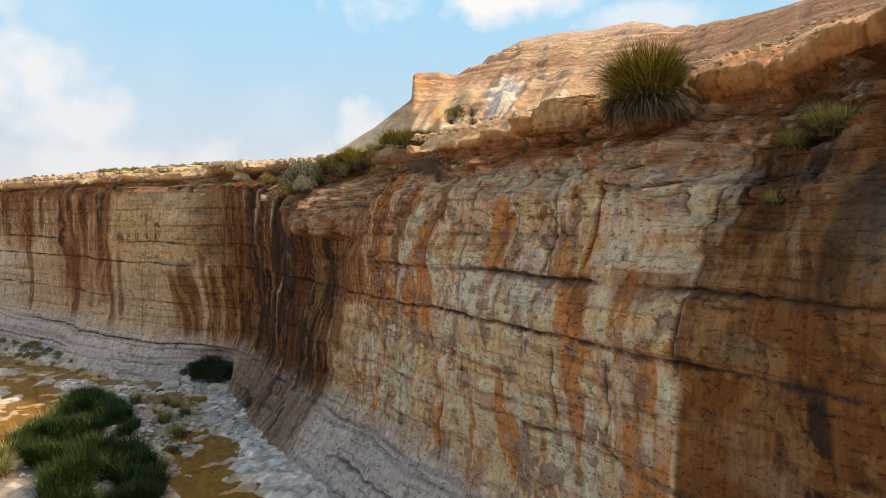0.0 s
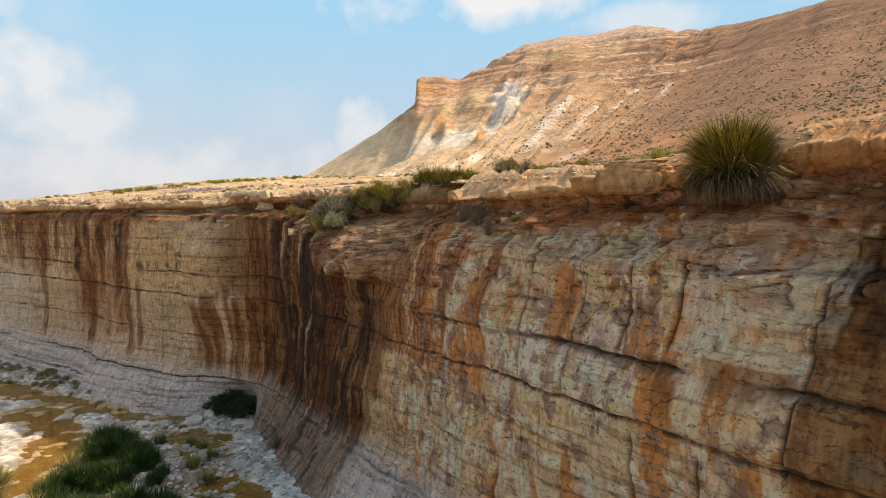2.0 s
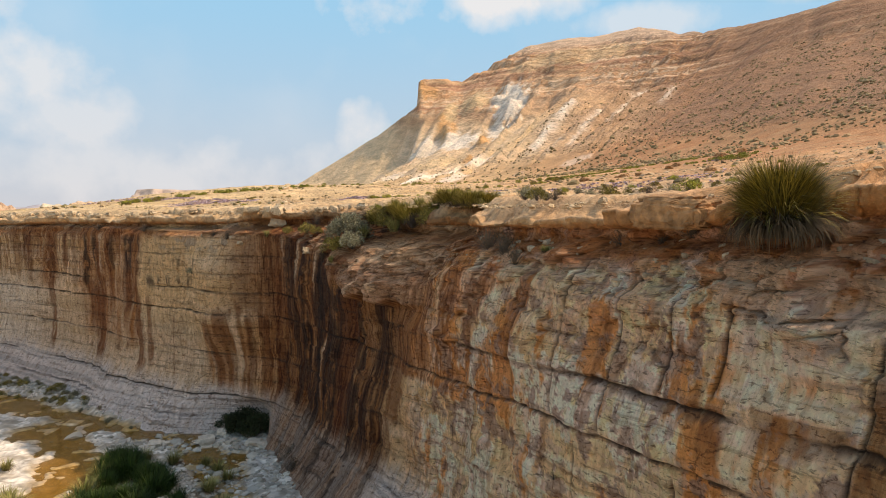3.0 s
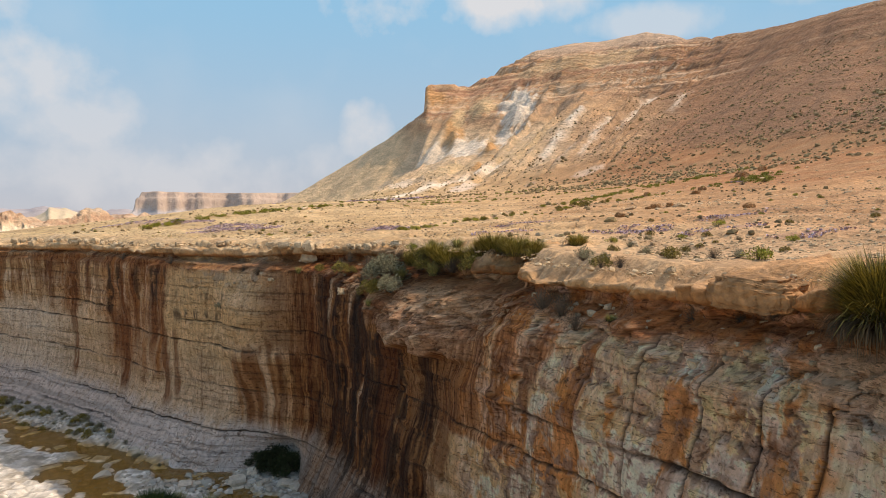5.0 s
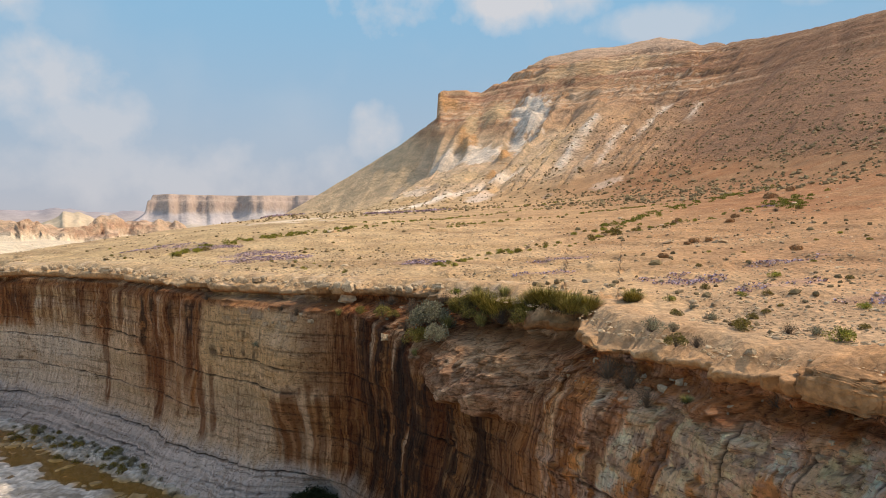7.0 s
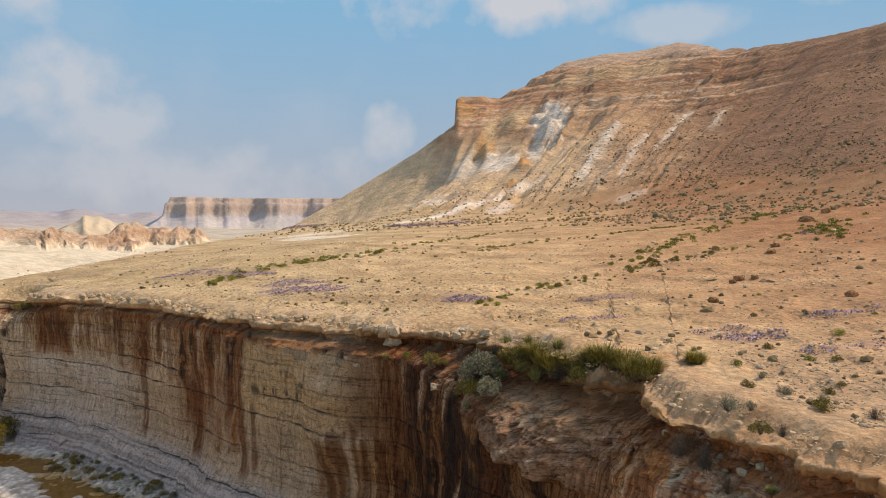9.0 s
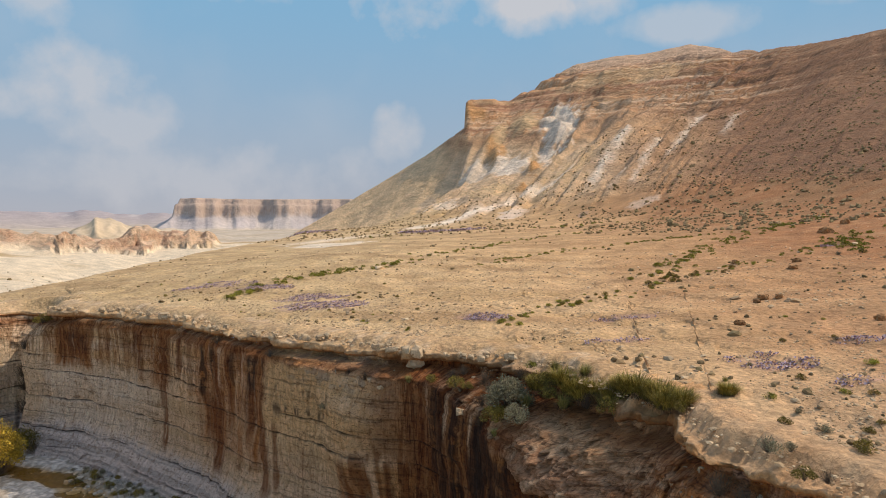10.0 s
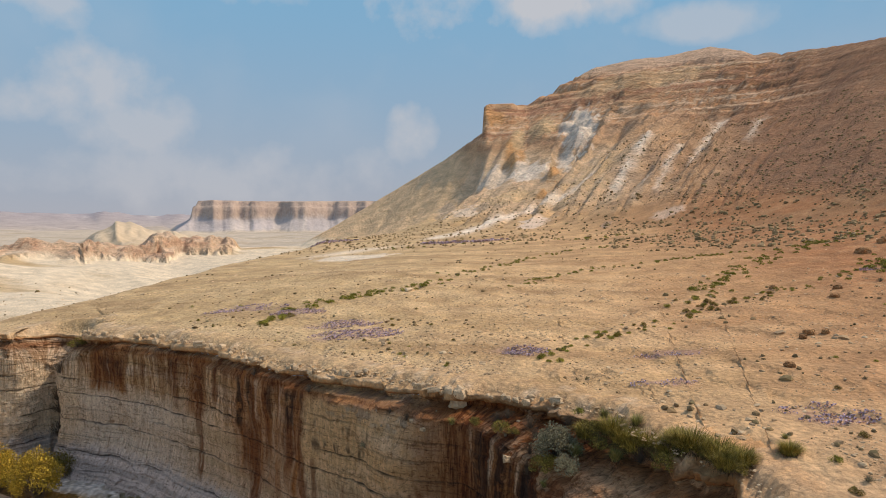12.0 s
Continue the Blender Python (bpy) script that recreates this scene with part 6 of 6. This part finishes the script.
for x, y, k in ((8.84, 42.8, 0.4), (9.5, 43.6, 0.5), (10.3, 43.2, 0.35), (15.5, 52.5, 0.5), (17, 55, 0.5), (5.5, 37, 0.4), (12, 36, 0.45), (13.4, 58, 0.5), (27, 70, 1.0), (31, 74, 0.9)):
    z, _ = ground_z(x, y)
    rock("boulder", rock_mesh("boulder", int(x * 10), (0.8, 0.6, 0.5), M_RUST, 0.65, 0.2), x, y, float(z) + 0.1, x * 31, (5, -7), k, "orange-brown weathered boulder on the plateau", "plateau boulders")
chips = [rock_mesh("rock", 40 + i, (1.0, rng.uniform(0.6, 0.9), rng.uniform(0.4, 0.7)), (M_STONE, M_PALE, M_STONE)[i % 3], 0.42, 0.3, 2) for i in range(9)]
for i in range(55):
    s_ = rng.uniform(25, 97)
    j = int(np.searchsorted(S, s_))
    back = rng.uniform(-0.25, 1.7)
    x, y = RIMX[j] + NX[j] * (0.9 - back), RIMY[j] + NY[j] * (0.9 - back)
    k = min(0.28, 0.07 * math.exp(rng.normal(0, 0.6)))
    rock("rock", chips[3 * rng.integers(3) + 2 * rng.integers(2)], x, y, RIMZ[j] + 0.02 - 0.14 * max(0, 0.6 - back), rng.uniform(0, 360), (rng.uniform(-20, 20), rng.uniform(-20, 20)), k, "weathered tan limestone rock on the brow", "brow rocks")
for i in range(105):
    s_ = rng.uniform(52, 97)
    j = int(np.searchsorted(S, s_))
    back = rng.uniform(-0.35, 0.5)
    x, y = RIMX[j] + NX[j] * (0.95 - back), RIMY[j] + NY[j] * (0.95 - back)
    k = min(0.5, 0.19 * math.exp(rng.normal(0, 0.45)))
    rock("rock", chips[3 * rng.integers(3) + 2 * rng.integers(2)], x, y, RIMZ[j] - 0.06 - 0.18 * max(0, 0.2 - back), rng.uniform(0, 360), (rng.uniform(-15, 15), rng.uniform(-15, 15)), k, "cream limestone block broken from the brow", "brow rocks")
# crumbled blocks on the slope below the cap
for i in range(70):
    s_ = rng.uniform(27.5, 41) if i % 4 else rng.uniform(50, 62)
    j = int(np.searchsorted(S, s_))
    q = on_face(s_, BROW[j] - 0.75 - 1.1 * rng.uniform(0, 1) ** 1.4)
    k = min(0.3, 0.10 * math.exp(rng.normal(0, 0.5)))
    rock("rock", chips[3 * rng.integers(3) + 2 * rng.integers(2)], q.x, q.y, q.z - 0.4 * k, rng.uniform(0, 360), (rng.uniform(-12, 12), rng.uniform(-12, 12)), k, "crumbled limestone block on the slope below the brow", "slope blocks")
for i in range(40):
    x, y = -14.7 + rng.normal(0, 2.2), 34.0 + abs(rng.normal(0, 0.8))
    k = min(0.5, 0.16 * math.exp(rng.normal(0, 0.6)))
    rock("rock", chips[(3 * rng.integers(3) + 1)], x, y, bed_z(x, y) + 0.03, rng.uniform(0, 360), (0, 0), k, "pale water-worn stone in the stream bed", "stream stones")
rock("boulder", chips[1], -14.75, 34.4, FLOOR + 0.1, 30, (0, 0), 0.55, "pale boulder at the wall's foot", "stream stones")


def scatter(name, x, y, z, k, mat, label, category, seed, flat=0.55):
    """Many small stones in one mesh."""
    r = np.random.default_rng(seed)
    ph = (1 + 5 ** 0.5) / 2
    v0 = np.array([(-1, ph, 0), (1, ph, 0), (-1, -ph, 0), (1, -ph, 0), (0, -1, ph), (0, 1, ph), (0, -1, -ph), (0, 1, -ph), (ph, 0, -1), (ph, 0, 1), (-ph, 0, -1), (-ph, 0, 1)]) / 1.9
    f0 = np.array([(0, 11, 5), (0, 5, 1), (0, 1, 7), (0, 7, 10), (0, 10, 11), (1, 5, 9), (5, 11, 4), (11, 10, 2), (10, 7, 6), (7, 1, 8), (3, 9, 4), (3, 4, 2), (3, 2, 6), (3, 6, 8), (3, 8, 9), (4, 9, 5), (2, 4, 11), (6, 2, 10), (8, 6, 7), (9, 8, 1)])
    n = len(x)
    v = v0[None] * (1 + 0.35 * r.uniform(-1, 1, (n, 12, 1))) * k[:, None, None] * np.array((1, 1, flat))
    a = r.uniform(0, 2 * np.pi, n)
    vx, vy = v[..., 0] * np.cos(a)[:, None] - v[..., 1] * np.sin(a)[:, None], v[..., 0] * np.sin(a)[:, None] + v[..., 1] * np.cos(a)[:, None]
    verts = np.stack([vx + x[:, None], vy + y[:, None], v[..., 2] + z[:, None]], -1)
    faces = (np.arange(n)[:, None, None] * 12 + f0[None]).reshape(-1, 3)
    return tagged(mesh_from(name, verts.reshape(-1, 3), faces, mat, smooth=False), label, category, kind="stuff")


def island_stone(name, a, b):
    return leaf_material(name, a, 0.3, 0.92, b)


M_GRIT = island_stone("grit", (0.42, 0.28, 0.15), (0.60, 0.45, 0.28))
M_DOT = island_stone("low_scrub", (0.20, 0.15, 0.07), (0.30, 0.20, 0.10))


def field(n, blo, bhi, rlo, rhi, seed, power=2.0, clump=0.0):
    r = np.random.default_rng(seed)
    b = np.radians(r.uniform(blo, bhi, n))
    rr = rlo + (rhi - rlo) * r.uniform(0, 1, n) ** power
    rr = rr + np.interp(np.degrees(b), BROWLINE["ang"], BROWLINE["r"])
    x, y = CX + rr * np.sin(b), CY + rr * np.cos(b)
    if clump:
        keep = fbm(x * 0.16, y * 0.16, 3, seed) > clump
        x, y = x[keep], y[keep]
    return x, y, ground_z(x, y)[0], r


x, y, z, r = field(26000, -44, 40, 0.2, 40, 5, 1.7, -0.15)
scatter("stone_scatter", x, y, z, 0.035 * np.exp(r.normal(0, 0.5, len(x))), M_GRIT, "small tan stones strewn over the plateau", "stones", 6)
# crumbs along the broken brow
r = np.random.default_rng(33)
jj = np.searchsorted(S, r.uniform(24, 104, 3800))
bk = np.clip(r.normal(0.5, 0.8, 3800), -0.1, 2.6)
x, y, z = RIMX[jj] + NX[jj] * (0.75 - bk), RIMY[jj] + NY[jj] * (0.75 - bk), RIMZ[jj] - 0.05 - 0.12 * np.clip(0.35 - bk, 0, 1)
scatter("rock_crumbs", x, y, z, np.minimum(0.14, 0.032 * np.exp(r.normal(0, 0.6, 3800))), M_GRIT, "crumbled tan limestone bits along the cliff brow", "stones", 34)
x, y, z, r = field(1500, -44, 40, 0.3, 30, 17, 1.4, 0.08)
scatter("stone_scatter", x, y, z, 0.085 * np.exp(r.normal(0, 0.5, len(x))), M_GRIT, "small tan stones strewn over the plateau", "stones", 18)
x, y, z, r = field(3200, -44, 40, 20, 110, 7, 1.2, 0.05)
scatter("stone_scatter", x, y, z, 0.08 * np.exp(r.normal(0, 0.5, len(x))), M_GRIT, "small tan stones strewn over the plateau", "stones", 8)
x, y, z, r = field(1900, -44, 40, 0.5, 90, 9, 1.3, 0.1)
scatter("low_scrub", x, y, z + 0.02, 0.09 * np.exp(r.normal(0, 0.45, len(x))), M_DOT, "tiny dry scrub dotted over the plateau", "scrub", 10, 0.8)
x, y, z, r = field(5600, 8, 40, 62, 200, 11, 1.0, -0.15)
scatter("low_scrub", x, y, z + 0.05, 0.19 * np.exp(r.normal(0, 0.4, len(x))), M_DOT, "dark scrub and stones dotted over the hillside", "scrub", 12, 0.8)
x, y, z, r = field(1600, -22, 10, 80, 170, 13, 1.0, 0.0)
scatter("low_scrub", x, y, z + 0.05, 0.18 * np.exp(r.normal(0, 0.4, len(x))), M_DOT, "dark scrub and stones dotted over the hillside", "scrub", 14, 0.8)
x = np.concatenate([rng.uniform(-37.5, -20, 700), rng.normal(-12.0, 2.2, 1500), rng.normal(-16, 2.5, 500)])
y = np.concatenate([48.0 - 8.9 * (x[:700] + 37.5) / 17.5 + rng.normal(0, 0.6, 700), rng.normal(28.0, 3.5, 1500), rng.normal(34.5, 0.9, 500)])
z = floor_height(x, y)[0]
scatter("stone_scatter", x, y, z + 0.01, 0.085 * np.exp(rng.normal(0, 0.5, len(x))), island_stone("river_stone", (0.48, 0.44, 0.37), (0.34, 0.29, 0.22)), "pale river stones on the canyon floor", "stones", 15)


def flowers():
    """Low purple bloom in patches, each sprig a few petals."""
    xs, ys = [], []
    r = np.random.default_rng(21)
    for fx, fy, rx, ry in FLOWERS:
        n = int(210 * rx * ry) if fy < 100 else 420
        a, q = r.uniform(0, 2 * np.pi, n), np.sqrt(r.uniform(0, 1, n))
        xs.append(fx + rx * q * np.cos(a)), ys.append(fy + ry * q * np.sin(a))
    x, y = np.concatenate(xs), np.concatenate(ys)
    keep = fbm(x * 0.9, y * 0.9, 3, 22) > r.uniform(-0.45, 0.4, len(x))
    x, y = x[keep], y[keep]
    z = ground_z(x, y)[0]
    n = len(x)
    k = np.where(y > 100, 0.3, 0.068) * r.uniform(0.6, 1.4, n)
    a = r.uniform(0, 2 * np.pi, (n, 3))
    verts, c = [], np.stack([x, y, z], -1)
    for j in range(3):
        d = np.stack([np.cos(a[:, j]), np.sin(a[:, j]), np.full(n, 1.1)], -1) * k[:, None]
        s_ = np.stack([-np.sin(a[:, j]), np.cos(a[:, j]), np.zeros(n)], -1) * k[:, None] * 0.5
        verts.append(np.stack([c, c + d * 0.6 + s_, c + d, c + d * 0.6 - s_], 1))
    v = np.stack(verts, 1).reshape(-1, 3)
    tagged(mesh_from("wild_flowers", v, np.arange(len(v)).reshape(-1, 4), M_PURPLE, smooth=False), "low purple desert flowers in loose patches", "flowers", kind="stuff")


flowers()
retire(olive, green, grey, brush, straw, reed, dome, mass, dark, sedge)
